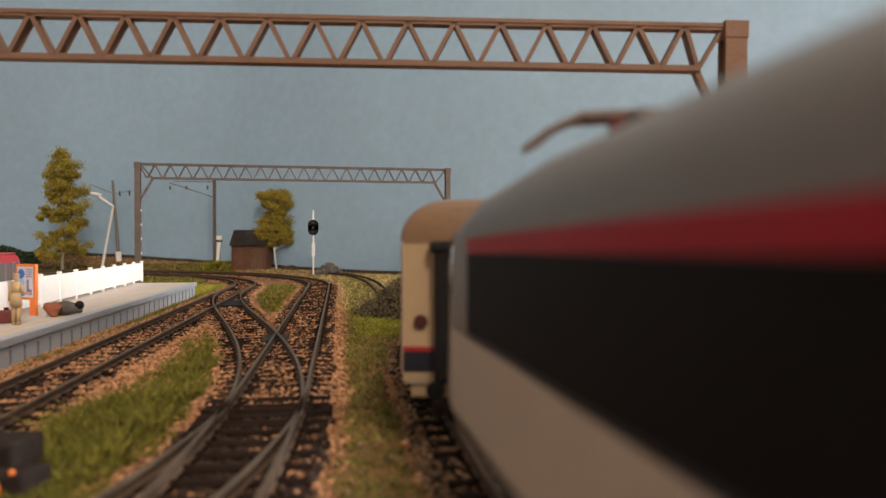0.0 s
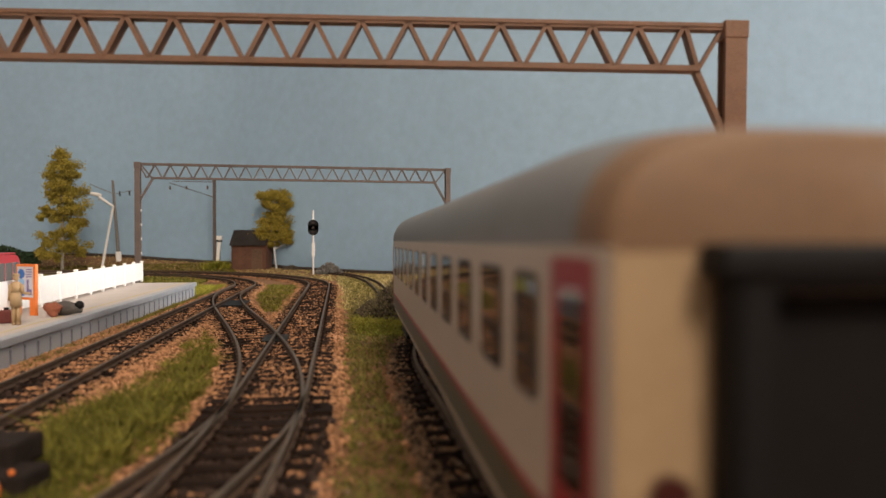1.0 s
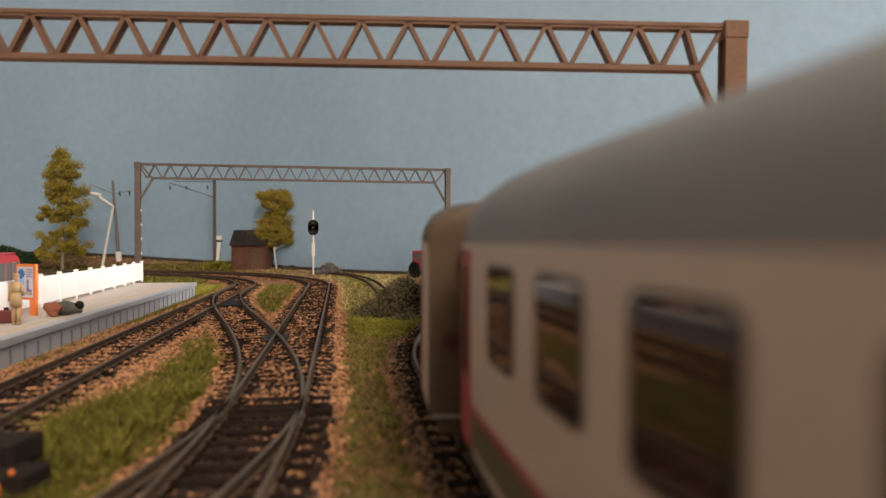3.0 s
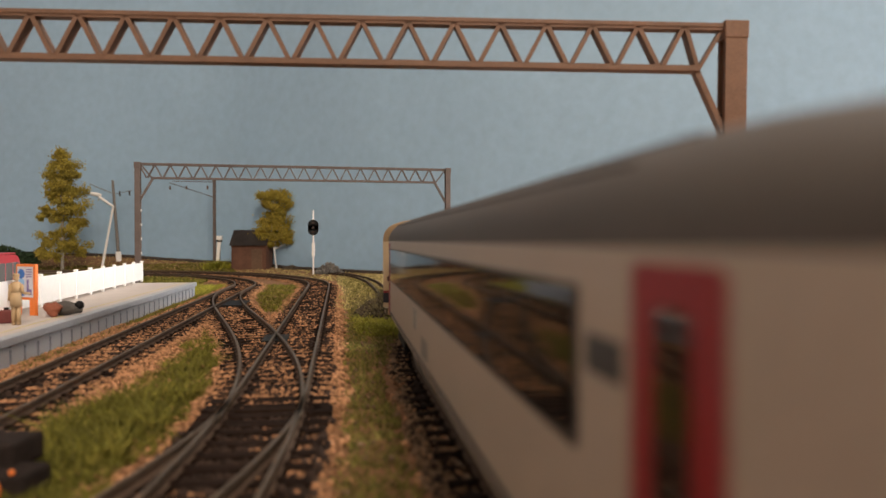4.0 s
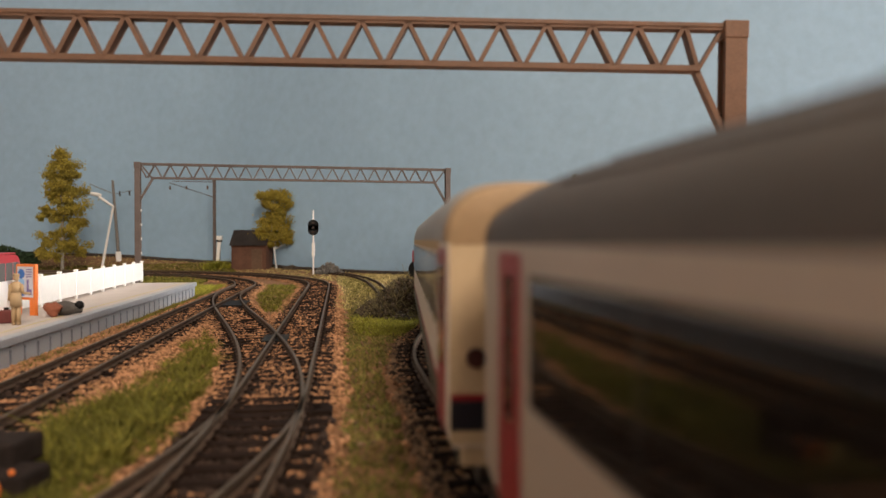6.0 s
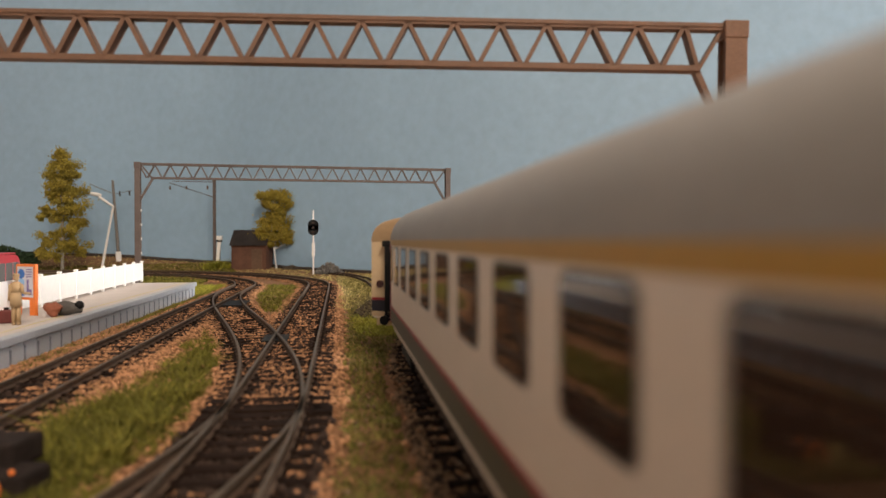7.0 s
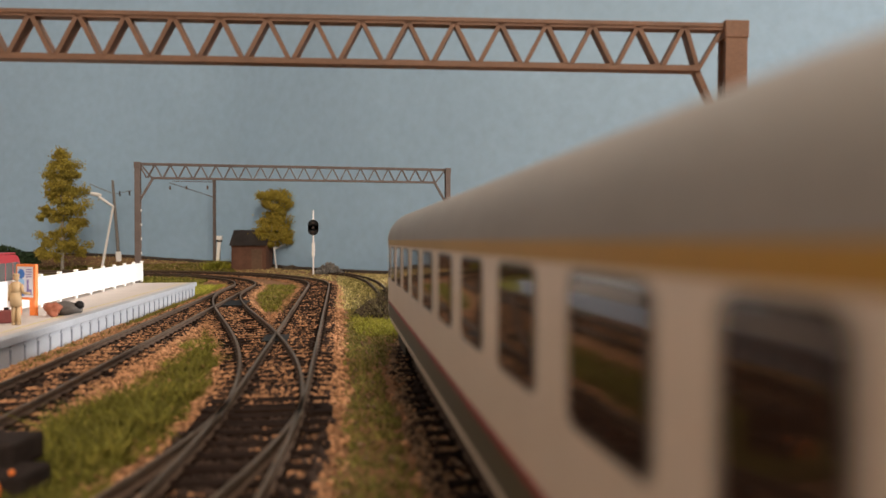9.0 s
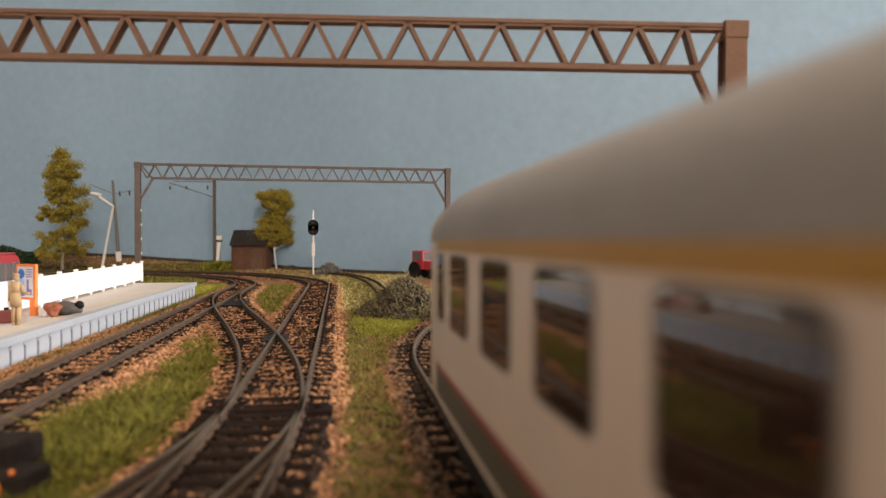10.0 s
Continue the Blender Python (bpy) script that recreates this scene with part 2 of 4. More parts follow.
def railway(name, label, path, pitch=8.2, sleepers=True, half=14.8, start=-999, gauge=8.7):
    t = thing(name, label, "railway track", kind="structure")
    for side in (-gauge, gauge):
        line = offset_path(path, side)
        v, f = sweep(line, RAIL)
        rail = mesh_part("rail", v, f, M["rail"], t)
        v, f = sweep(line, RAIL_SIDE)
        mesh_part("rail_web", v, f, M["railside"], rail, "rusty rail side")
    if not sleepers:
        return t
    shapes = []
    for x, y, h in resample(path, pitch):
        if y < start:
            continue
        if len(shapes) < 4:
            d = random.uniform(-0.25, 0.25)
            bm = boxes((-half + d, half + d, -1.6, 1.6, -4.4, -2.2, 0.18))
            for s in (-8.7, 8.7):
                box(bm, s - 1.9, s - 0.6, -0.9, 0.9, -2.3, -1.75)
                box(bm, s + 0.6, s + 1.9, -0.9, 0.9, -2.3, -1.75)
            ob = part("sleeper", bm, M["sleeper"], t)
            shapes.append(ob.data)
        else:
            ob = new("sleeper", random.choice(shapes))
            ob.parent = t
        ob.matrix_local = pose(x * MM, y * MM, random.uniform(-0.12, 0.0) * MM, 0, 0, h + random.uniform(-0.8, 0.8))
    return t


railway("main_track", "main track of dark rails on black sleepers, curving away", MAIN, start=60)
railway("platform_track", "track of dark rails beside the platform, curving away", PLAT, start=120)
railway("crossover_track", "crossover track of dark rails between two lines", CROSS, sleepers=True)
railway("turnout_track", "turnout rails leading off the main track", NEARX, sleepers=False)
railway("train_track", "track under the passing train, curving behind brushwood", TRAIN, start=60)
railway("siding_track", "overgrown siding with rusty rails in pale grass", SIDING, sleepers=False, gauge=4.5)

# switch gear between the rails
t = thing("switch_gear", "black tie bar and point motor casing beside the rails", "switch gear")
part("tie_bar", boxes((-30, -4, 175.6, 178.2, -3, -1.6, 0.3)), M["sleeper"], t)
part("motor_casing", boxes((-6.5, -1.5, 172, 180, -4, -1.6, 0.5)), M["sleeper"], t)
part("frog_plate", boxes((-30.5, -20.5, 296, 316, -3, -1.6, 0.3)), M["black"], t)
part("frog_plate", boxes((-75, -58, 462, 500, -3, -1.7, 0.3)), M["black"], t)

# ---- ground and backdrop ----


def smooth01(v, a, b):
    f = max(0.0, min(1.0, (v - a) / (b - a)))
    return f * f * (3 - 2 * f)


def ground_height(x, y):
    """Level under the tracks, a low bank that climbs outside the loop towards the backdrop."""
    r = math.hypot(x + 362, y - 640)
    bank = float(np.interp(y, [860, 964, 1002, 1061, 1091, 1111, 1150, 1400], [0.8, 3.1, 5.6, 9.4, 12.7, 16.5, 20.9, 24]))
    out = smooth01(r, 368, 432) * bank if y > 700 else 0.0
    return -3.7 + out + 0.45 * noise.noise((x / 30, y / 30, 0)) + 0.25 * noise.noise((x / 9, y / 9, 3))


xs = [-2000, -1400, -1000] + list(range(-800, -200, 20)) + list(range(-200, 140, 5)) + list(range(140, 500, 20)) + [600, 900, 1400, 2000]
ys = [-2000, -1000, -400, -100] + list(range(0, 700, 6)) + list(range(700, 1800, 14)) + [1900, 2200, 2500]
vs = [(x, y, ground_height(x, y)) for y in ys for x in xs]
w = len(xs)
fs = [(j * w + i, j * w + i + 1, (j + 1) * w + i + 1, (j + 1) * w + i) for j in range(len(ys) - 1) for i in range(w - 1)]
tagged(mesh_part("ground", vs, fs, M["ground"], smooth=True), "brown scatter-covered baseboard ground", "ground", kind="structure")

DROP_KEYS = [(2100, 420), (1100, 560), (500, 690), (220, 790), (60, 888), (-50, 980), (-156, 1061), (-282, 1115), (-420, 1162), (-640, 1220), (-1000, 1290), (-1500, 1340)]
DROP = []
for i in range(len(DROP_KEYS) - 1):
    p0, p1, p2, p3 = (Vector(DROP_KEYS[max(0, min(len(DROP_KEYS) - 1, j))]) for j in (i - 1, i, i + 1, i + 2))
    for q in range(14):
        f = q / 14
        v = 0.5 * (2 * p1 + (p2 - p0) * f + (2 * p0 - 5 * p1 + 4 * p2 - p3) * f * f + (3 * p1 - p0 - 3 * p2 + p3) * f ** 3)
        DROP.append((v.x, v.y))
v, f = sweep(DROP, [(-6, -12), (6, -12), (6, 620), (-6, 620)])
drop = tagged(mesh_part("backdrop", v, f, M["sky"], smooth=True), "plain sky-blue painted backdrop board", "backdrop", kind="structure")
drop.data.set_sharp_from_angle(angle=radians(50))
# a dark low kerb where the ground meets the board
line = [p for p in offset_path(DROP, -9) if -900 < p[0] < 90]
vs, fs = [], []
for i, (x, y) in enumerate(line):
    z = ground_height(x, y)
    for dx, dz in ((-3, -3), (-3, 3.0), (3, 3.6), (3, -3)):
        vs.append((x + dx, y + dx * 0.6, z + dz + 0.4 * noise.noise((x / 12, y / 12, 1))))
for i in range(len(line) - 1):
    for j in range(4):
        a, b = i * 4 + j, i * 4 + (j + 1) % 4
        fs.append((a, b, b + 4, a + 4))
tagged(mesh_part("kerb", vs, fs, M["earth"]), "dark earth edging along the foot of the backdrop", "kerb", kind="structure")

# ---- platform ----
plat = thing("platform", "grey station platform with a panelled blue-grey concrete face", "platform", kind="structure")
part("core", boxes((-400, -107.2, -80, 568, -4, 5.0)), M["platface"], plat)
part("paving", boxes((-400, -107.6, -80, 569, 5.0, 6.4, 0.2)), M["plattop"], plat)
part("coping", boxes((-109.5, -105.2, -80, 570, 3.6, 6.42, 0.35)), M["platface"], plat)
part("edge_line", boxes((-114.4, -113.6, -80, 569, 6.3, 6.46)), M["yellow"], plat, "worn pale yellow safety line")
shape = None
y = -76.0
while y < 560:
    if shape is None:
        bm = bmesh.new()
        box(bm, -108, -106.0, 0.5, 10.6, -4.2, 3.7, 0.25)
        box(bm, -106.4, -105.6, 0.2, 1.2, -4.2, 2.6, 0.2)
        box(bm, -106.4, -105.5, -1.6, 1.2, 2.3, 3.0, 0.2)
        ob = part("face_panel", bm, M["platface"], plat)
        shape = ob.data
        slot = boxes((-106.2, -105.75, -0.55, 0.25, -4.2, 2.2))
        rib = part("joint", slot, M["joint"], ob, "dark joint")
        slot_mesh = rib.data
    else:
        ob = new("face_panel", shape)
        ob.parent = plat
        rib = new("joint", slot_mesh)
        rib.parent = ob
    ob.matrix_local = pose(0, y * MM, 0)
    y += 11.1

# ---- fence on the platform ----
fence = thing("fence", "white plastic panel fence with capped posts on the platform", "fence", -134.0, 260, 6.4, 2.48)
for i in range(13):
    yy = i * 27.1
    bm = boxes((-0.8, 0.8, yy - 1.1, yy + 1.1, 0, 15.0, 0.15), (-1.0, 1.0, yy - 1.3, yy + 1.3, 14.8, 15.7, 0.3))
    part("post", bm, M["white"], fence)
    if i < 12:
        part("panel", boxes((-0.5, 0.5, yy + 1.0, yy + 26.1, 1.5, 14.4, 0.15)), M["white"], fence)

# ---- gantries ----


def gantry(label, x0, x1, top, base, deep, pitch, first, material, y, rz, leg=6.2, bar=0.95, ry=0.0):
    """A lattice girder between two legs; first: where the last apex stands off the right-hand leg."""
    t = thing("signal_gantry", label, "gantry", 0, y, 0, rz, 0, ry, group="girder gantries over the tracks")
    low = top - deep
    part("top_chord", boxes((x0, x1, -2.4, 2.4, top - 1.35, top, 0.12), (x0, x1, -2.1, 2.1, top - 2.2, top - 1.3)), material, t)
    part("bottom_chord", boxes((x0 + 14, x1 - 14.5, -2.4, 2.4, low, low + 1.35, 0.12), (x0 + 14, x1 - 14.5, -2.1, 2.1, low + 1.3, low + 1.9)), material, t)
    a = x1 - first
    while a > x0 + pitch * 0.8:
        for p, q in (((a, top - 1.2), (a - pitch * 0.46, low + 1.2)), ((a - pitch * 0.54, low + 1.2), (a - pitch, top - 1.2))):
            part("lattice_bar", beam(bmesh.new(), (p[0], 0, p[1]), (q[0], 0, q[1]), bar, 4.2), material, t)
        a -= pitch
    for x, s in ((x0, 1), (x1, -1)):
        lo, hi = min(x, x + s * leg), max(x, x + s * leg)
        bm = boxes((lo, hi, -3.2, -2.2, base, top + 0.6, 0.15), (lo, hi, 2.2, 3.2, base, top + 0.6, 0.15), (lo + 1.2, hi - 1.2, -2.3, 2.3, base, top + 0.3))
        column = part("leg", bm, material, t)
        part("leg_cap", boxes((lo - 0.35, hi + 0.35, -3.5, 3.5, top - 4.8, top + 0.7, 0.3)), material, column)
        part("brace", beam(bmesh.new(), (x + s * leg * 0.9, 0, low - 19), (x + s * 15.5, 0, low + 0.8), 1.7, 3.4), material, t)
        part("end_bar", beam(bmesh.new(), (x + s * leg, 0, top - 1), (x + s * 14.5, 0, low + 1), 1.1, 2.6), material, t)
        if s < 0:
            part("lattice_bar", beam(bmesh.new(), (x1 - first + 0.6, 0, top - 1.2), (x1 - 15.2, 0, low + 1.2), bar, 4.2), material, t)
        for k in range(5):
            part("insulator", boxes((hi if s > 0 else lo - 1.0, hi + 1.0 if s > 0 else lo, -0.8, 0.8, 25 + k * 13, 27 + k * 13, 0.2)), M["white"] if s > 0 else M["black"], column, "small pale clip" if s > 0 else "small dark clip")
    return t


gantry("rusty brown lattice girder gantry spanning the tracks", -165, 126.2, 107.2, -4, 15.2, 14.36, 19.7, M["gantry"], 232, -6.25, leg=6.9, bar=1.3, ry=0.66)
gantry("distant grey-brown lattice girder gantry spanning the tracks", -184, 108.9, 108.2, -4, 14.6, 13.4, 21.2, M["gantryfar"], 715, 3.5, leg=4.8, bar=0.95)

# ---- carriages ----
SIDE = 16.2
LENGTH, WHEELBASE = 263.0, 101.0


def section(roof, floor=11.0):
    """Left half of a body's outline from the sole bar up to the roof's crown, mirrored."""
    e = 37.6
    side = [(-15.4, floor - 1.0), (-SIDE, floor + 1.5), (-SIDE, e)]
    top = []
    for i in range(1, 11):
        a = radians(90 * i / 10)
        top.append((-SIDE * math.cos(a) ** 0.52 if i < 10 else 0.0, e + (roof - e) * math.sin(a) ** 0.92))
    pts = side + top
    return pts + [(-x, z) for x, z in pts[-2::-1]]


def hull(name, outline, stations, material, parent, caps=True, label=""):
    """A skin through scaled copies of an outline: stations are (y, width factor, lift[, height factor above the eaves])."""
    k = len(outline)
    vs, fs = [], []
    for y, w, lift, *tall in stations:
        f = tall[0] if tall else 1.0
        vs += [(x * w, y, (37.6 + (z - 37.6) * f if z > 37.6 else z) + lift) for x, z in outline]
    for i in range(len(stations) - 1):
        for j in range(k):
            a, b = i * k + j, i * k + (j + 1) % k
            fs.append((a, b, b + k, a + k))
    if caps:
        fs += [tuple(range(k)), tuple(range(len(stations) * k - k, len(stations) * k))]
    ob = mesh_part(name, vs, fs, material, parent, label, smooth=True)
    ob.data.set_sharp_from_angle(angle=radians(40))
    return ob


def side_width(y, length):
    """Half width of a body at y along it: full in the middle, drawn in towards both ends."""
    d = length / 2 - abs(y)
    return SIDE * float(np.interp(d, [0, 1.2, 10, 20], [0.94, 0.957, 0.985, 1.0]))


def side_plate(side, length, y0, y1, z0, z1, deep, out, r=0.0):
    """A plate on one side of a body with rounded corners, following the body's width."""
    corners = ((y1 - r, z1 - r, 0), (y0 + r, z1 - r, 90), (y0 + r, z0 + r, 180), (y1 - r, z0 + r, 270))
    ring = []
    for cy, cz, a in corners:
        for k in range(5 if r else 1):
            q = radians(a + 22.5 * k)
            ring.append((cy + r * math.cos(q), cz + r * math.sin(q)))
    if not r:
        bends = [y for y in (-length / 2 + 10, -length / 2 + 20, length / 2 - 20, length / 2 - 10) if y0 < y < y1]
        ring = [(y1, z1)] + [(y, z1) for y in bends[::-1]] + [(y0, z1), (y0, z0)] + [(y, z0) for y in bends] + [(y1, z0)]
    bm = bmesh.new()
    inner = [bm.verts.new((side * (side_width(y, length) - deep), y, z)) for y, z in ring]
    outer = [bm.verts.new((side * (side_width(y, length) + out), y, z)) for y, z in ring]
    if r:
        bm.faces.new(inner), bm.faces.new(outer)
    else:
        n = len(ring)
        for i in range(n // 2 - 1):
            for row in (inner, outer):
                bm.faces.new((row[i], row[i + 1], row[n - 2 - i], row[n - 1 - i]))
    for i in range(len(ring)):
        j = (i + 1) % len(ring)
        bm.faces.new((inner[i], inner[j], outer[j], outer[i]))
    return bm


def window(parent, side, length, y0, y1, z0, z1):
    """A flush pane with rounded corners in a thin dark rubber frame on one side of a body."""
    fr = part("window", side_plate(side, length, y0, y1, z0, z1, 0.3, 0.10, 1.5), M["frame"], parent)
    part("pane", side_plate(side, length, y0 + 0.45, y1 - 0.45, z0 + 0.45, z1 - 0.45, 0.2, 0.16, 1.2), M["glass"], fr, "dark glossy glass")
    return fr


def bogie(parent, y):
    bg = part("bogie", boxes((-12, 12, y - 17, y + 17, 3.5, 6.5, 0.6), (-13, -11, y - 14, y + 14, 2.5, 8.0, 0.5), (11, 13, y - 14, y + 14, 2.5, 8.0, 0.5), (-9, 9, y - 5, y + 5, 6, 11)), M["black"], parent)
    for dy in (-14.4, 14.4):
        for sx in (-8.6, 8.6):
            bm = rod(bmesh.new(), (sx - 1.2, y + dy, 5.3), (sx + 1.2, y + dy, 5.3), 5.3, seg=20)
            part("wheel", bm, M["wheel"], bg)
    return bg


def ring_frame(x0, x1, z0, z1, wide, y0, y1):
    """A rectangular frame, one closed piece."""
    bm = bmesh.new()
    rings = []
    for y in (y0, y1):
        for d in (0.0, wide):
            rings.append([bm.verts.new(p) for p in ((x0 + d, y, z0 + d), (x1 - d, y, z0 + d), (x1 - d, y, z1 - d), (x0 + d, y, z1 - d))])
    for p, q in ((0, 1), (2, 3), (0, 2), (1, 3)):
        for i in range(4):
            j = (i + 1) % 4
            bm.faces.new((rings[p][i], rings[p][j], rings[q][j], rings[q][i]))
    bmesh.ops.bevel(bm, geom=list(bm.edges), offset=0.35, segments=2, affect="EDGES")
    return bm


def end_fittings(t, length, far, band, end_mat):
    """Gangway, hood, tail lamp, buffers and coupling at one end."""
    s = 1 if far else -1
    y = s * length / 2

    def at(y0, y1):
        return tuple(sorted((y + s * y0, y + s * y1)))
    a, b = at(-0.3, 3.2)
    gang = part("gangway", ring_frame(-8.8, 8.8, 10.5, 37.6, 2.6, a, b), M["black"], t, "black rubber gangway frame")
    a, b = at(0.0, 0.8)
    part("gangway_door", boxes((-6, 6, a, b, 12, 34.5)), M["black"], gang, "dark end door")
    a, b = at(-0.2, 3.6)
    part("hood", boxes((-9.8, 9.8, a, b, 35.6, 37.8, 0.6)), M["black"], t, "black hood over the gangway")
    a, b = at(-0.3, 0.35)
    if band:
        part("end_stripe", boxes((-15.0, 15.0, a, b, 16.4, 17.3)), M["red"], t, "thin red stripe")
        part("end_band", boxes((-15.0, 15.0, a, b, 12.4, 16.38)), M["navy"], t, "dark navy band")
    part("end_valance", boxes((-13.6, 13.6, *at(-2.4, -0.6), 7.2, 11.0, 0.4)), M[end_mat], t, "dull lower end plate")
    for x in (-11.6, 11.6):
        a, b = at(-0.2, 0.9)
        bm = rod(bmesh.new(), (x, a, 22.2), (x, b, 22.2), 1.35, seg=16)
        part("tail_lamp", bm, M["lamp_dark"], t, "dark red tail lamp")
        bm = rod(bmesh.new(), (x * 0.75, y - s * 1, 9.4), (x * 0.75, y + s * 3.0, 9.4), 0.8, seg=12)
        rod(bm, (x * 0.75, y + s * 3.0, 9.4), (x * 0.75, y + s * 3.8, 9.4), 1.7, seg=16)
        part("buffer", bm, M["black"], t)
    part("coupling", boxes((-2.5, 2.5, *at(-6, 3.5), 6.0, 8.6, 0.4)), M["black"], t)


def coach(label, roof_z, end_mat, windows, w0, w1, stripe, band, roof_mat="roof", side_mat="coach", door_span=(2.2, 11.0), rear_doors=True):
    """A carriage whose near end lies at y = -LENGTH / 2; door_span: the doors' edges off each end."""
    length, axle = LENGTH, WHEELBASE
    t = thing("passenger_coach", label, "railway carriage", group="carriages of the train")
    h = length / 2
    prof = section(roof_z)
    low = [p for p in prof if p[1] <= 37.61]
    body_prof = [p for p in low if p[0] < 0] + [p for p in low if p[0] > 0]
    taper = [(-h, 0.94, 0), (-h + 1.2, 0.957, 0), (-h + 10, 0.985, 0), (-h + 20, 1, 0)]
    hull("body", body_prof, taper + [(-y, w, l) for y, w, l in taper[::-1]], M[side_mat], t)
    roof_prof = [p for p in prof if p[1] >= 37.59]
    dome = [(-h + 1.2, 0.957, 0, 0.78), (-h + 5, 0.97, 0, 0.84), (-h + 10, 0.985, 0, 0.92), (-h + 17, 0.995, 0, 0.98), (-h + 24, 1, 0, 1)]
    hull("roof", roof_prof, dome + [(-y, w, l, f) for y, w, l, f in dome[::-1]], M[roof_mat], t)
    for far in (False, True):
        s = 1 if far else -1
        rim = [(s * (h - 5.5), 0.978, 0.12, 0.855), (s * (h - 1.5), 0.967, 0.12, 0.79), (s * (h - 0.2), 0.95, 0.0, 0.75), (s * (h + 0.25), 0.92, -0.3, 0.68)]
        if end_mat == "brown":
            rim = rim[1:]
        # on the tan-ended coach the dome's shade is painted in as darker brown
        hull("roof_end", roof_prof, rim, M[{"tan": "roofshaded", "brown": "brown"}.get(end_mat, "rooftan")], t, label="domed roof end")
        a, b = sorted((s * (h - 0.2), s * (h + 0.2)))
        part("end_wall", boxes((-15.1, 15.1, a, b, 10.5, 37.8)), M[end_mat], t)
        end_fittings(t, length, far, band, end_mat)
        bogie(t, s * axle)
        for sd in (-1, 1):
            if rear_doors or not far:
                y0, y1 = sorted((s * (h - door_span[0]), s * (h - door_span[1])))
                d = part("door", side_plate(sd, length, y0, y1, 11.5, 36.8, 0.6, 0.10, 0.8), M["red"], t, "dark red entrance door with a tall window")
                inset = (1.5, 2.2) if band else (3.0, 3.0)
                g0, g1 = (y0 + inset[1], y1 - inset[0]) if far else (y0 + inset[0], y1 - inset[1])
                part("door_window", side_plate(sd, length, g0, g1, 20.5, 34.6, 0.3, 0.16, 0.7), M["glass"], d)
    for sd in (-1, 1):
        for y0, y1 in windows:
            window(t, sd, length, y0, y1, w0, w1)
        if stripe:
            part("class_stripe", side_plate(sd, length, -h + 12.5, h - 12.5, 36.3, 38.0, 0.3, 0.06), M["yellow_stripe"], t, "ochre yellow stripe under the roof")
        if band:
            part("waist_stripe", side_plate(sd, length, -h + 12, h - 12, 16.6, 17.5, 0.3, 0.06), M["red"], t, "thin red waist stripe")
            part("sole_band", side_plate(sd, length, -h + 12, h - 12, 12.4, 16.55, 0.3, 0.06), M["olive"], t, "dark olive lower band")
    part("underframe", boxes((-13.5, 13.5, -h + 4, h - 4, 8.2, 10.4, 0.3), (-11, 11, -45, -12, 3.6, 8.4, 0.6), (-11, 11, 8, 40, 4.0, 8.4, 0.6), (-11, 11, 52, 70, 5.0, 8.4, 0.6)), M["black"], t)
    for y in (-85, -35, 15, 75):
        part("roof_vent", boxes((-3.0, 3.0, y - 5, y + 5, roof_z - 0.6, roof_z + 0.5, 0.3)), M[roof_mat], t)
    return t


def band_coach(label, roof_z):
    """The carriage with one continuous dark window band."""
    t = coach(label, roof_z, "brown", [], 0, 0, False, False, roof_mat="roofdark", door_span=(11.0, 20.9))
    h = LENGTH / 2
    for sd in (-1, 1):
        band = part("window_band", side_plate(sd, LENGTH, -h + 30.4, h - 24, 23.6, 35.0, 0.3, 0.10, 0.6), M["frame"], t, "continuous black window band")
        y, wide = -h + 31.0, (LENGTH - 55.6) / 9
        for i in range(9):
            part("pane", side_plate(sd, LENGTH, y + 0.2, y + wide - 0.2, 24.0, 34.6, 0.2, 0.15), M["glassdark"], band, "dark glossy glass")
            y += wide
        part("destination_board", side_plate(sd, LENGTH, -h + 22.3, -h + 28.7, 29.5, 32.0, 0.3, 0.08), M["darkgrey"], t, "small dark destination display")
        part("side_vent", side_plate(sd, LENGTH, -7.5, 3.5, 13.9, 18.0, 0.3, 0.07), M["ventgrey"], t, "grey louvred vent")
        part("side_vent", side_plate(sd, LENGTH, 15, 21, 17.8, 22.3, 0.3, 0.07), M["ventgrey"], t, "grey louvred vent")
        part("sole_line", side_plate(sd, LENGTH, -h + 12, h - 12, 12.0, 13.0, 0.3, 0.07), M["darkgrey"], t, "dark sole line")
    for i, x in ((5, -13.9), (7, -9.6)):
        part("roof_rib", boxes((x - 0.15, x + 0.15, -h + 26, h - 26, 30, np.interp(x, [p[0] for p in section(roof_z)[2:13]], [p[1] for p in section(roof_z)[2:13]]) + 0.25)), M["roofdark"], t)
    return t


def compartments(n, pitch, wide, lead):
    """Spans of n even windows from lead on."""
    h = LENGTH / 2
    return [(-h + lead + i * pitch, -h + lead + i * pitch + wide) for i in range(n)]


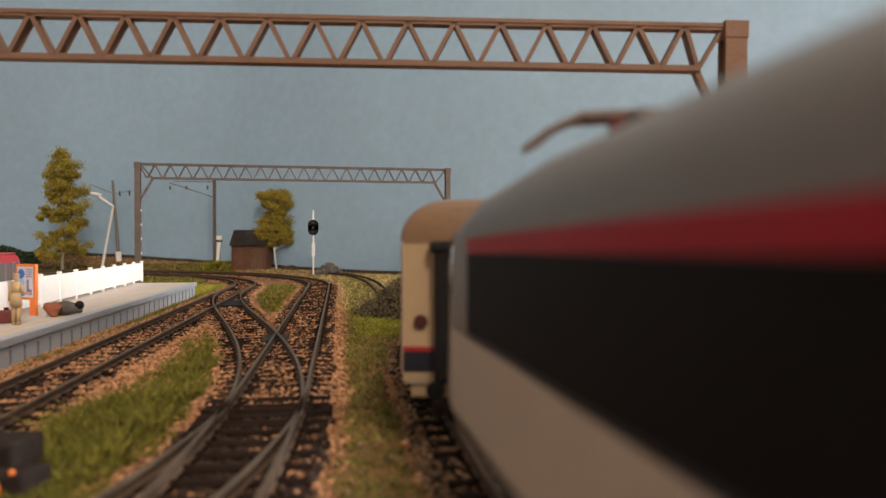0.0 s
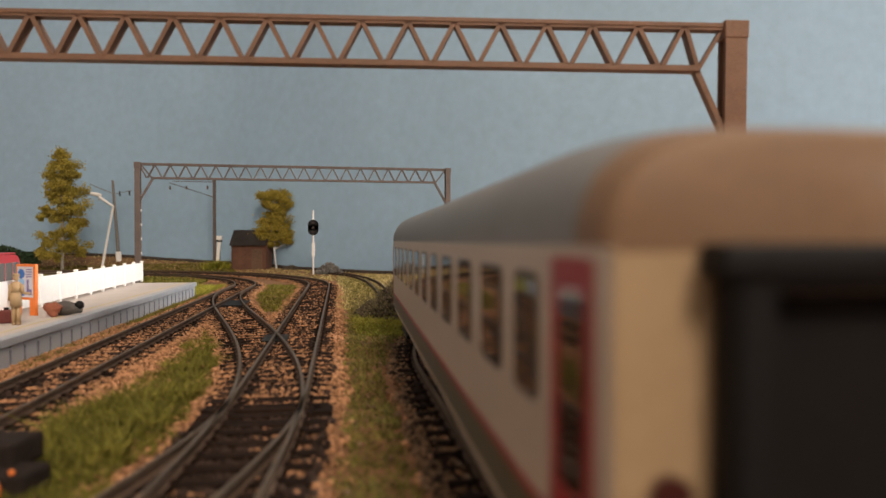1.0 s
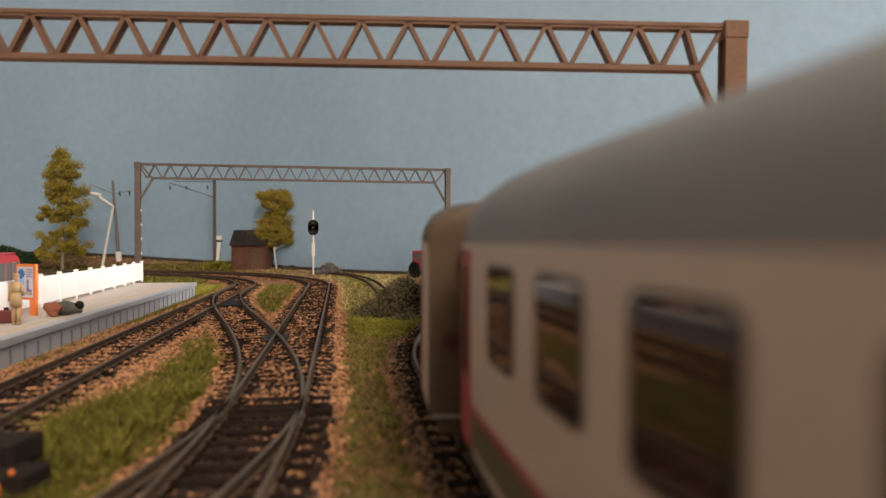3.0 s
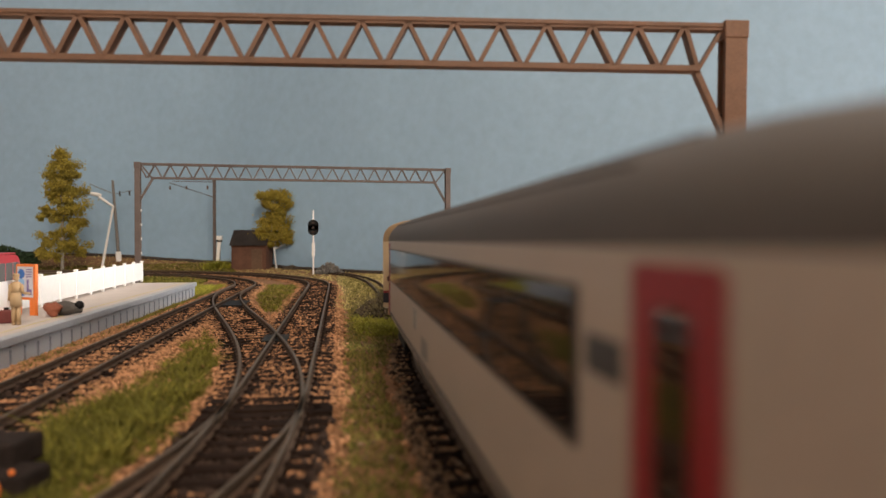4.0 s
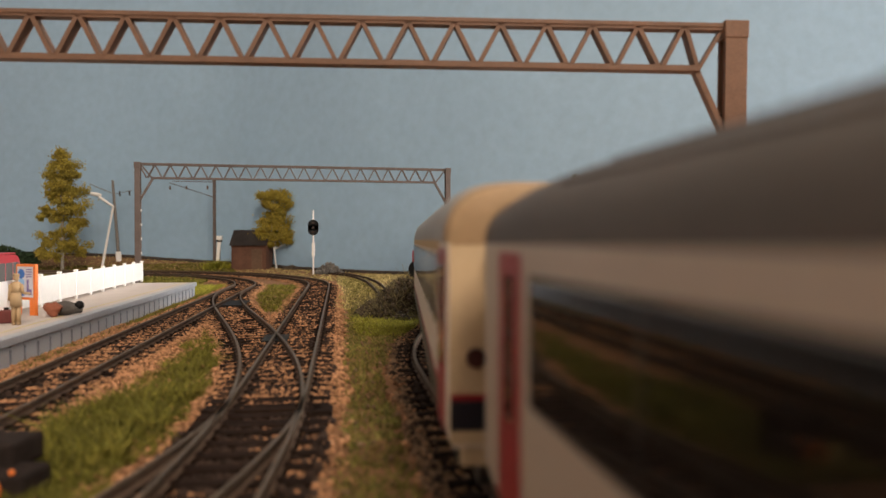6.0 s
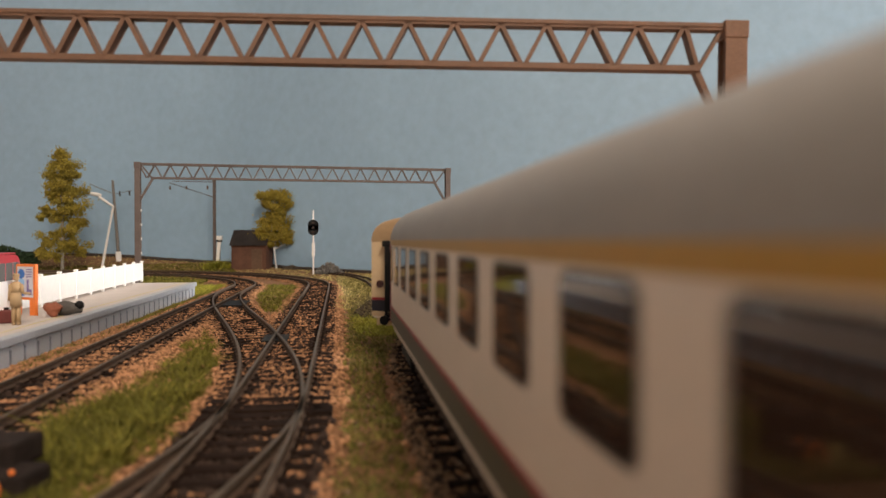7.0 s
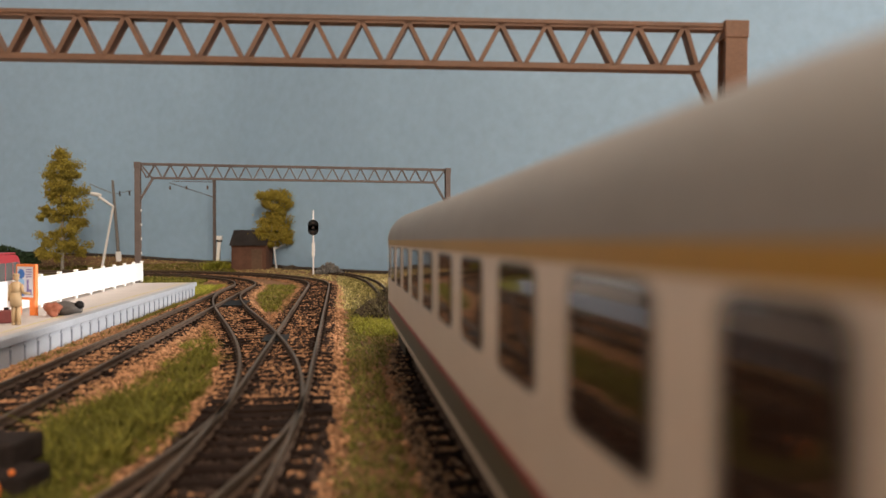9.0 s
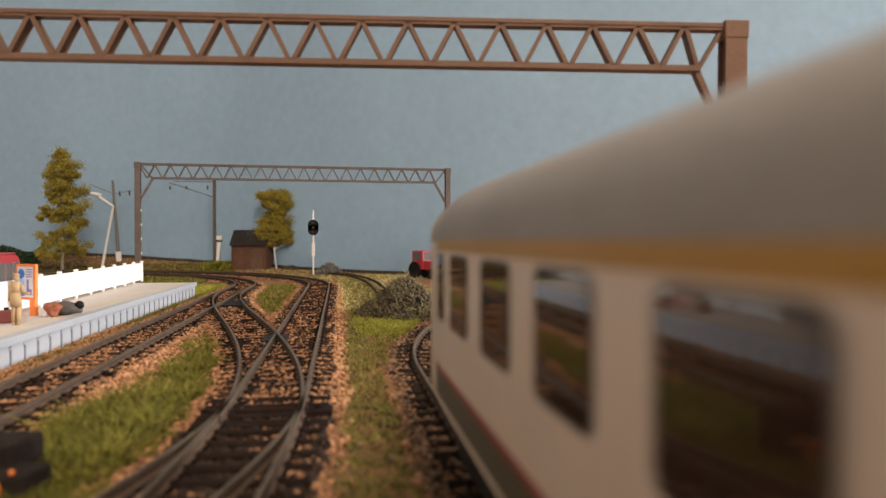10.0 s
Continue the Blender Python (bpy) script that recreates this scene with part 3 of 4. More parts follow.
def locomotive():
    """An electric locomotive; the rear end at y = length / 2 is seen, the body rakes up towards the front."""
    t = thing("locomotive", "grey electric locomotive with red stripe and black side band", "locomotive")
    L = 215.0
    h = L / 2
    prof = section(46.3, 12.0)
    rake = [(-h, 0.86, 2.0), (-h + 16, 1.0, 2.3), (-20, 1.0, 2.5), (20, 1.0, 1.8), (h - 50, 1.0, 1.2, 0.97), (h - 24, 1.0, 0.6, 0.80), (h - 12, 0.995, 0.3, 0.5), (h - 5, 0.975, 0.1, 0.34), (h - 1.5, 0.94, 0, 0.28), (h, 0.87, 0, 0.22)]
    shell = hull("body", prof, rake, M["loco"], t)
    # the ends slope back above the bumper
    for v in shell.data.vertices:
        y, z = v.co.y / MM, v.co.z / MM
        if z > 24 and abs(y) > h - 26:
            back = 0.47 * (z - 24)
            v.co.y -= math.copysign(back * min(1.0, (abs(y) - h + 26) / 24), y) * MM

    def raked(name, y0, y1, z0, z1, material, out, label):
        vs, fs = [], []
        n = 24
        for sd in (-1, 1):
            base = len(vs)
            for i in range(n + 1):
                y = y0 + (y1 - y0) * i / n
                w = np.interp(y, [r[0] for r in rake], [r[1] for r in rake])
                lift = float(np.interp(y, [r[0] for r in rake], [r[2] for r in rake]))
                for z in (z0, z1):
                    for x in (SIDE * w - 0.4, SIDE * w + out):
                        vs.append((sd * x, y, z + lift))
            for i in range(n):
                k = base + i * 4
                for a, b in ((0, 1), (1, 3), (3, 2), (2, 0)):
                    fs.append((k + a, k + b, k + 4 + b, k + 4 + a))
            fs += [(base, base + 1, base + 3, base + 2), (base + n * 4, base + n * 4 + 1, base + n * 4 + 3, base + n * 4 + 2)]
        mesh_part(name, vs, fs, material, t, label)
    raked("side_band", -h + 20, h - 26, 25.6, 35.55, M["blackband"], 0.08, "black side band with tinted windows")
    raked("red_stripe", -h + 20, h - 26, 35.6, 37.55, M["locored"], 0.10, "red stripe under the roof")
    raked("lower_side", -h + 14, h - 12, 13.6, 24.85, M["coach"], 0.05, "light grey lower side panel")
    raked("blue_edge", -h + 20, h - 26, 24.9, 25.55, M["navy"], 0.07, "dark blue lower edge")
    for x in (-11.2, 11.2):
        slope = Matrix.Translation((math.copysign(13.75, x), h - 12.0, 33.6)) @ Matrix.Rotation(radians(25), 4, "X") @ Matrix.Rotation(math.copysign(radians(8), -x), 4, "Z")
        cl = part("headlight", box(bmesh.new(), -1.9, 1.9, -3.2, 3.4, -4.8, 4.8, 0.9, slope), M["glass"], t, "dark headlight cluster")
        for z in (-2.2, 2.2):
            out = math.copysign(1, x)
            bm = rod(bmesh.new(), (out * 1.7, 0, z), (out * 2.15, 0, z), 1.6, seg=16)
            bmesh.ops.transform(bm, matrix=slope, verts=bm.verts)
            part("lens", bm, M["vanglass"], cl)
        bm = rod(bmesh.new(), (x, h - 4, 11), (x, h + 3.5, 11), 1.0, seg=12)
        rod(bm, (x, h + 3.5, 11), (x, h + 4.5, 11), 2.5, seg=16)
        part("buffer", bm, M["black"], t)
    part("rear_windscreen", box(bmesh.new(), -8.2, 8.2, -2.0, 0.4, -4.5, 4.5, 0.8, Matrix.Translation((0, h - 5.0, 34.5)) @ Matrix.Rotation(radians(25), 4, "X")), M["glass"], t, "dark cab windscreen")
    part("underframe", boxes((-13, 13, -h + 8, h - 6, 8.6, 12.5, 0.4), (-12, 12, -30, 30, 3.2, 9, 0.8)), M["black"], t)
    bogie(t, -60)
    bogie(t, 60)
    return t


loco = locomotive()
PAN_Y = 67.5
bm = bmesh.new()
for x in (-5, 5):
    rod(bm, (x * 1.2, PAN_Y - 2, 51.0), (x * 0.6, PAN_Y - 18, 48.9), 0.5, seg=8)
    rod(bm, (x * 0.6, PAN_Y - 18, 48.9), (x, PAN_Y - 9, 47.6), 0.5, seg=8)
box(bm, -7.5, 7.5, PAN_Y - 19.5, PAN_Y - 16, 46.6, 49.2, 0.4)
pan = part("pantograph", bm, M["panbrown"], loco, "folded brown pantograph")
for x in (-5, 5):
    part("insulator", rod(bmesh.new(), (x, PAN_Y - 9, 44.5), (x, PAN_Y - 9, 50.0), 1.2, seg=12), M["maroon"], pan)
for dy in (PAN_Y - 2.0, PAN_Y + 2.0):
    bm = bmesh.new()
    pts = [(-12.0, 48.0), (-9.4, 50.0), (-6.5, 51.3), (0, 51.7), (6.5, 51.3), (9.4, 50.0), (12.0, 48.0)]
    rings = []
    for x, z in pts:
        rings.append([bm.verts.new((x, dy + 0.7 * math.cos(radians(60 * k)), z + 0.6 * math.sin(radians(60 * k)))) for k in range(6)])
    for p, q in zip(rings, rings[1:]):
        for k in range(6):
            bm.faces.new((p[k], p[(k + 1) % 6], q[(k + 1) % 6], q[k]))
    bm.faces.new(rings[0]), bm.faces.new(rings[-1])
    part("collector_strip", bm, M["panbrown"], pan)

second = [(-LENGTH / 2 + 14.6, -LENGTH / 2 + 23.2)] + compartments(11, 19.9, 12.3, 29.0)
first = [(-LENGTH / 2 + 15.6, -LENGTH / 2 + 24.2)] + compartments(9, 23.6, 14.6, 30.8) + [(LENGTH / 2 - 22.0, LENGTH / 2 - 14.0)]
coach_a = coach("light grey coach with red doors and grey roof", 47.2, "tan", second, 24.7, 35.4, False, True, roof_mat="roofblue")
coach_b = band_coach("light grey coach with continuous black window band", 45.1)
coach_c = coach("light grey first class coach with ochre roof stripe", 47.5, "cream", first, 24.9, 35.9, True, True, roof_mat="rooflight", side_mat="coachlit", door_span=(2.5, 12.3))
coach_d = coach("light grey first class coach with ochre roof stripe", 47.5, "cream", first, 24.9, 35.9, True, True, roof_mat="rooflight", side_mat="coachlit", door_span=(2.5, 12.3), rear_doors=False)

# each vehicle, where its near end stands along the line at the start, its length and half its wheelbase
VEHICLES = [
    (loco, 118.5 - 215.0, 215.0, 60.0),
    (coach_a, 141.1, LENGTH, WHEELBASE),
    (coach_b, 415.5, LENGTH, WHEELBASE),
    (coach_c, 689.8, LENGTH, WHEELBASE),
    (coach_d, 965.3, LENGTH, WHEELBASE),
]
SPEED = [(0, 95.5), (1, 100.9), (2, 104.2), (3, 97.9), (4, 93.5), (5, 95.5), (6, 106.4), (7, 119.8), (8, 127.8), (9, 132.1), (10, 133.0)]


def motions():
    """The train's vehicles roll along the train's line, slowing a little and then gaining speed."""
    def run(t):
        s = 0.0
        for (t0, v0), (t1, v1) in zip(SPEED, SPEED[1:]):
            if t <= t0:
                break
            u = min(t, t1) - t0
            s += v0 * u + 0.5 * (v1 - v0) / (t1 - t0) * u * u
        return s
    times = [i * 0.2 for i in range(51)]
    for ob, front, length, half_base in VEHICLES:
        rows = []
        for t in times:
            c = front + length / 2 - run(t)
            x0, y0 = train_line(c - half_base)
            x1, y1 = train_line(c + half_base)
            rows.append((t, pose((x0 + x1) / 2 * MM, (y0 + y1) / 2 * MM, 0, 0, 0, math.degrees(math.atan2(-(x1 - x0), y1 - y0)))))
        walk(ob, rows)


# ---- things on the platform ----


def blob(bm, centre, radius, squash=(1, 1, 1), sub=2, rough=0.0, seed=0):
    r = bmesh.ops.create_icosphere(bm, subdivisions=sub, radius=1.0)
    for v in r["verts"]:
        d = 1 + rough * noise.noise(v.co * 1.7 + Vector((seed * 7.3, seed, 0)))
        v.co = Vector((centre[0] + v.co.x * radius * squash[0] * d, centre[1] + v.co.y * radius * squash[1] * d, centre[2] + v.co.z * radius * squash[2] * d))
    return bm


# model figure in a coat: one plain mesh
bm = bmesh.new()
rod(bm, (-0.8, 0.2, 0), (-0.7, 0, 8.5), 0.75, 0.95)
rod(bm, (0.9, -0.4, 0), (0.7, 0, 8.5), 0.75, 0.95)
blob(bm, (-0.8, -0.6, 0.4), 0.8, (0.9, 1.6, 0.6))
blob(bm, (1.0, -1.2, 0.4), 0.8, (0.9, 1.6, 0.6))
rod(bm, (0, 0, 6.8), (0, 0.1, 12.0), 2.05, 1.85, 14)
rod(bm, (0, 0.1, 12.0), (0, 0.1, 15.6), 1.85, 1.4, 14)
blob(bm, (0, 0.1, 15.3), 1.55, (1.15, 0.9, 0.6))
rod(bm, (-1.75, 0, 15.2), (-2.2, -0.4, 9.0), 0.7, 0.55)
rod(bm, (1.7, 0, 15.0), (2.4, -0.8, 11.8), 0.7, 0.6)
rod(bm, (2.4, -0.8, 11.8), (4.8, -1.4, 11.6), 0.6, 0.5)
blob(bm, (0.1, -0.1, 17.5), 1.15, (0.9, 1.0, 1.15))
rod(bm, (0.1, -0.1, 18.1), (0.1, -0.1, 19.2), 1.25, 1.0)
fig = part("model_figure", bm, M["beige"], smooth=True)
fig.matrix_world = pose(-119.2 * MM, 294 * MM, 6.4 * MM, 0, 0, 15)
tagged(fig, "beige painted model figure in a long coat on the platform", "figurine")

case = thing("suitcase", "small dark red suitcase standing on the platform", "suitcase", -124.2, 298, 6.4, 25)
part("shell", boxes((-2.6, 2.6, -1.0, 1.0, 0.2, 5.2, 0.5)), M["maroon"], case)
part("handle", boxes((-0.9, 0.9, -0.3, 0.3, 5.1, 6.2, 0.2)), M["black"], case)

board = thing("poster_stand", "orange poster stand with a blue and white poster", "sign", -129.8, 331, 6.4, -30)
part("panel", boxes((-5.6, 5.6, -0.8, 0.8, 6.5, 21.5, 0.3)), M["orange"], board)
part("leg", boxes((2.2, 5.4, -0.8, 0.8, 0, 7.0, 0.2)), M["orange"], board)
part("leg", boxes((-5.4, -4.0, -0.8, 0.8, 0, 7.0, 0.2)), M["orange"], board)
sheet = part("poster", boxes((-4.5, 4.5, -1.0, -0.75, 7.6, 20.4)), M["paper"], board, "pale poster")
part("blue_disc", rod(bmesh.new(), (-2.2, -1.08, 17.4), (-2.2, -0.95, 17.4), 2.0, seg=20), M["blue"], sheet)
part("blue_disc", rod(bmesh.new(), (-2.0, -1.08, 13.8), (-2.0, -0.95, 13.8), 1.7, seg=20), M["paleblue"], sheet)
part("blue_block", boxes((-4.0, -0.4, -1.06, -0.95, 8.2, 11.4)), M["blue"], sheet)
part("violet_shape", boxes((1.0, 2.2, -1.06, -0.95, 9.0, 15.0), (2.0, 3.8, -1.06, -0.95, 8.6, 11.0)), M["violet"], sheet)
for k in range(4):
    part("text_bar", boxes((0.6, 4.0, -1.06, -0.95, 16.0 + k, 16.4 + k)), M["violet"], sheet)

sack = thing("luggage_sack", "reddish brown sack lying against a grey bag", "sack", -116.6, 322.5, 6.4, 20)
bm = blob(bmesh.new(), (0, 0, 2.9), 3.2, (0.95, 0.9, 0.9), 3, 0.55, 3)
part("cloth", bm, M["terracotta"], sack, smooth=True)
bag = thing("duffel_bag", "dark grey rolled duffel bag with a black end", "bag", -113.0, 327, 6.4, 12)
bm = blob(bmesh.new(), (0, 0, 2.9), 3.2, (1.9, 0.95, 0.9), 3, 0.3, 5)
part("cloth", bm, M["greycloth"], bag, smooth=True)
part("cap", blob(bmesh.new(), (5.0, -0.6, 4.2), 1.9, (1, 1, 1), 3), M["black"], bag, "round black end cap", smooth=True)

# red van behind the fence
van = thing("van", "red van with grey windows parked behind the fence", "van", -188.5, 432, -3.4, 8)
bm = bmesh.new()
outline = [(-26, 2.5), (26, 2.5), (26, 14), (22, 18), (17, 31), (13, 33.2), (-24, 33.6), (-26, 31)]
a = [bm.verts.new((-8.5, y, z)) for y, z in outline]
b = [bm.verts.new((10.5, y, z)) for y, z in outline]
bm.faces.new(a), bm.faces.new(b)
for i in range(len(outline)):
    bm.faces.new((a[i], a[(i + 1) % len(a)], b[(i + 1) % len(a)], b[i]))
bmesh.ops.bevel(bm, geom=list(bm.edges), offset=0.9, segments=2, affect="EDGES")
part("body", bm, M["redvan"], van)
part("roof_rack", boxes((-8, 10, -23, 11, 33.6, 34.4, 0.3)), M["redvan"], van)
for y0, y1 in ((-23, -12), (-10, 2), (4, 14)):
    part("window", boxes((10.2, 10.7, y0, y1, 18, 29, 0.2)), M["vanglass"], van)
    part("window", boxes((-8.7, -8.2, y0, y1, 18, 29, 0.2)), M["vanglass"], van)
part("rear_window", boxes((-6, 8, -26.2, -25.6, 18, 29, 0.2)), M["vanglass"], van)
for y in (-17, 17):
    for x in (-8.5, 9.0):
        part("wheel", rod(bmesh.new(), (x, y, 4.2), (x + 1.8, y, 4.2), 4.2, seg=18), M["black"], van)

# ---- lineside ----


def tree(x, y, z, height, lumps, seed, label, leaf, trunk_mat, lean=0.0):
    """A trunk with limbs and a crown of clumps, each of many small leaf flakes."""
    rng = random.Random(seed)
    t = thing("tree", label, "tree", x, y, z)
    bm = bmesh.new()
    rod(bm, (0, 0, -2), (lean, 0, height * 0.5), height * 0.013, height * 0.009, 9)
    rod(bm, (lean, 0, height * 0.5), (lean * 0.5, 0, height * 0.9), height * 0.009, height * 0.003, 8)
    for cx, cy, cz, r in lumps:
        zz = max(height * 0.15, cz - r * 1.3)
        rod(bm, (lean * zz / height, 0, zz), (cx, cy, cz), height * 0.007, height * 0.002, 6)
    part("trunk", bm, trunk_mat, t, "pale slender trunk")
    vs, fs = [], []
    for cx, cy, cz, r in lumps:
        subs = [(Vector((rng.gauss(0, 1), rng.gauss(0, 1), rng.gauss(0, 0.8))) * r * 0.5, r * rng.uniform(0.3, 0.6)) for _ in range(9)]
        for i in range(int(120 * r)):
            off, rr = subs[i % 9]
            d = off + Vector((rng.gauss(0, 1), rng.gauss(0, 1), rng.gauss(0, 0.7))) * rr * 0.72
            o = Vector((cx, cy, cz)) + d
            s = rng.uniform(0.7, 1.7)
            q = Euler((rng.uniform(0, 6), rng.uniform(0, 6), rng.uniform(0, 6))).to_matrix()
            k = len(vs)
            for p in ((-s, 0, 0), (0, -s * 0.7, 0.3 * s), (s, 0, 0), (0, s * 0.7, 0.3 * s), (0, 0, -0.5 * s)):
                vs.append(tuple(o + q @ Vector(p)))
            fs += [(k, k + 1, k + 2, k + 3), (k, k + 4, k + 1), (k + 2, k + 4, k + 3)]
    mesh_part("crown", vs, fs, leaf, t, "clumped olive green foliage")
    return t


lumps = [(0, 0, 152, 8), (-7, 3, 141, 8), (6, -2, 138, 9), (-11, 0, 126, 9), (3, 2, 124, 9), (13, 0, 128, 7), (-4, -3, 110, 11), (11, 2, 104, 11), (-9, 0, 94, 9), (8, 0, 86, 12), (21, 0, 80, 8), (-24, 0, 78, 8), (-31, 2, 72, 6),
         (2, 0, 70, 11), (24, 2, 64, 8), (15, 0, 54, 11), (-10, 0, 50, 9), (-24, 2, 40, 9), (2, 0, 34, 11), (20, 0, 34, 10), (-32, 0, 26, 7), (-12, 0, 22, 9), (30, 0, 24, 6)]
lumps = [(x * (0.95 if z > 85 else 0.76), y, z, r * (1.1 if z > 85 else 0.95)) for x, y, z, r in lumps]
tree(-357, 1020, -3.4, 160, lumps, 4, "tall narrow tree with clumped olive green foliage", M["leaf"], M["bark"])
lumps = [(-14, 0, 92, 9), (-4, 2, 96, 9), (10, 0, 95, 9), (16, 0, 84, 8), (-4, 0, 84, 9), (2, 0, 72, 9), (-10, 0, 60, 12), (6, 0, 58, 12), (14, 0, 48, 10), (-16, 0, 44, 11), (-2, 0, 42, 12), (18, 0, 36, 8), (-10, 0, 34, 8)]
tree(-81, 985, 0.6, 102, lumps, 9, "small birch with a pale trunk and olive foliage", M["leaf"], M["birch"], lean=-6)

for x, y, z, r, seed in ((-450, 1062, 4, 26, 1), (-425, 1066, 4, 18, 2), (-500, 1066, 6, 30, 3)):
    rng = random.Random(seed)
    t = thing("shrub", "dark green rounded shrub behind the platform", "shrub", x, y, z, group="shrubs behind the platform")
    vs, fs = [], []
    for _ in range(1500):
        d = Vector((rng.gauss(0, 1), rng.gauss(0, 1), abs(rng.gauss(0, 1)))).normalized() * r * rng.uniform(0.7, 1.05)
        s = rng.uniform(1.2, 2.8)
        q = Euler((rng.uniform(0, 6), rng.uniform(0, 6), rng.uniform(0, 6))).to_matrix()
        k = len(vs)
        for p in ((-s, 0, 0), (0, -s * 0.7, 0.3 * s), (s, 0, 0), (0, s * 0.7, 0.3 * s)):
            vs.append(tuple(Vector((d.x * 1.3, d.y, d.z)) + q @ Vector(p)))
        fs.append((k, k + 1, k + 2, k + 3))
    mesh_part("foliage", vs, fs, M["darkleaf"], t)

# brick hut
hut = thing("hut", "small brown brick hut with a dark slate roof", "hut", -112.5, 992, 1.2, -14)
W, D = 46.0, 28.0
part("wall", boxes((-W / 2, W / 2, -D / 2, D / 2, -2, 31)), M["brick"], hut)
bm = bmesh.new()
for s in (-1, 1):
    r = [bm.verts.new(p) for p in ((-W / 2 - 2, s * (D / 2 + 3), 29.5), (W / 2 + 2, s * (D / 2 + 3), 29.5), (W / 2 + 2, 0, 50), (-W / 2 - 2, 0, 50))]
    bm.faces.new(r)
out = bmesh.ops.solidify(bm, geom=list(bm.faces), thickness=1.5)
part("roof", bm, M["slate"], hut, "dark slate roof")
for x in (-W / 2 + 0.4, W / 2 - 0.4):
    bm = bmesh.new()
    bm.faces.new([bm.verts.new(p) for p in ((x, -D / 2, 30.9), (x, D / 2, 30.9), (x, 0, 49))])
    bmesh.ops.solidify(bm, geom=list(bm.faces), thickness=0.8)
    part("gable", bm, M["brick"], hut)
part("door", boxes((4, 18, D / 2, D / 2 + 0.5, -2, 25)), M["brownwood"], hut)
part("door", boxes((4, 18, -D / 2 - 0.5, -D / 2, -2, 25)), M["brownwood"], hut)

# colour light signal
sig = thing("signal", "colour light signal with a black head on a white post", "signal", -30, 879, -3.4)
part("post", rod(bmesh.new(), (0, 0, 0), (0, 0, 76), 1.0, seg=12), M["white"], sig)
part("sleeve", boxes((-1.8, 1.8, -1.8, 1.8, 22, 38, 0.5)), M["white"], sig)
bm = boxes((-6.2, 6.2, -2.5, 2.5, 53, 59, 0.3))
rod(bm, (0, -2.5, 59), (0, 2.5, 59), 6.2, seg=24)
rod(bm, (0, -2.5, 53), (0, 2.5, 53), 6.2, seg=24)
head = part("head", bm, M["black"], sig)
for z in (50.5, 56, 61.5):
    part("lens", rod(bmesh.new(), (0, -3.6, z), (0, -2.4, z), 1.7, seg=14), M["glass"], head)

# overhead line masts
m1 = thing("catenary_mast", "slim grey-brown catenary mast with a bracket arm", "mast", -165, 1020, 2.6)
part("post", boxes((-1.9, 1.9, -1.9, 1.9, 0, 116, 0.3)), M["gantryfar"], m1)
part("arm", rod(bmesh.new(), (-2, 0, 93), (-54, -18, 110), 0.5, seg=6), M["gantryfar"], m1)
part("arm", rod(bmesh.new(), (-2, 0, 113), (-50, -18, 112), 0.5, seg=6), M["gantryfar"], m1)
for q in (0.15, 0.6, 0.95):
    part("insulator", rod(bmesh.new(), (-56 * q, -18 * q, 103 - 2 * q), (-56 * q, -18 * q, 108 - 2 * q), 1.2, seg=8), M["gantryfar"], m1)
m2 = thing("catenary_mast", "slim leaning grey catenary mast with insulators", "mast", -305, 1085, 7.5, 0, 0, -4.0)
part("post", rod(bmesh.new(), (0, 0, 0), (0, 0, 114), 2.4, 1.8, seg=8), M["mastgrey"], m2)
part("foot", boxes((-3.2, 3.2, -3, 3, -1, 14, 1)), M["white"], m2)
part("arm", rod(bmesh.new(), (-1.5, 0, 96), (-28, -8, 110), 0.5, seg=6), M["mastgrey"], m2)
part("arm", rod(bmesh.new(), (1.5, 0, 95), (26, -7, 98), 0.4, seg=6), M["mastgrey"], m2)
for x in (9, 22):
    part("insulator", rod(bmesh.new(), (x, -3, 91), (x, -3, 98), 1.2, seg=8), M["darkgrey"], m2)
pil = thing("marker_post", "white lineside post with a black-banded cap", "post", -161, 1018, 2.6, 0, 0, 4)
part("post", boxes((-2.3, 2.3, -2.3, 2.3, 0, 33, 0.4)), M["white"], pil)
part("collar", boxes((-3.2, 3.2, -3.2, 3.2, 33, 35.5, 0.3)), M["black"], pil)
part("cap", boxes((-3.8, 3.8, -3.8, 3.8, 35.5, 41, 0.6)), M["white"], pil)

lamp = thing("street_lamp", "white leaning street lamp with a single arm", "street lamp", -314, 1040, 0.2, 0, 0, 10)
part("post", rod(bmesh.new(), (0, 0, 0), (0, 0, 84.5), 1.7, 1.4, seg=10), M["white"], lamp)
bm = rod(bmesh.new(), (0, 0, 84), (-20, 0, 93.5), 1.5, 2.0, seg=10)
part("arm", bm, M["white"], lamp)
part("lamp_head", blob(bmesh.new(), (-25, 0, 96), 2.9, (2.9, 1, 0.95), 3), M["white"], lamp, smooth=True)

# posts half hidden behind the train
pst = thing("yard_lamp", "dark yard lamp post with a flat head", "street lamp", 122, 500, -3.6)
part("post", rod(bmesh.new(), (0, 0, 0), (0, 0, 70), 1.0, seg=8), M["gantryfar"], pst)
part("lamp_head", boxes((-7, 8, -2.5, 2.5, 70, 74, 0.8), (2, 8, -2, 2, 73.5, 76, 0.6)), M["darkgrey"], pst)
pst = thing("yard_post", "slim dark post with a green cap", "post", 164, 500, -3.6)
part("post", rod(bmesh.new(), (0, 0, 0), (0, 0, 84), 0.9, seg=8), M["gantryfar"], pst)
part("cap", blob(bmesh.new(), (0, 0, 85.5), 2.0, (1, 1, 1.3), 2), M["darkleaf"], pst, smooth=True)

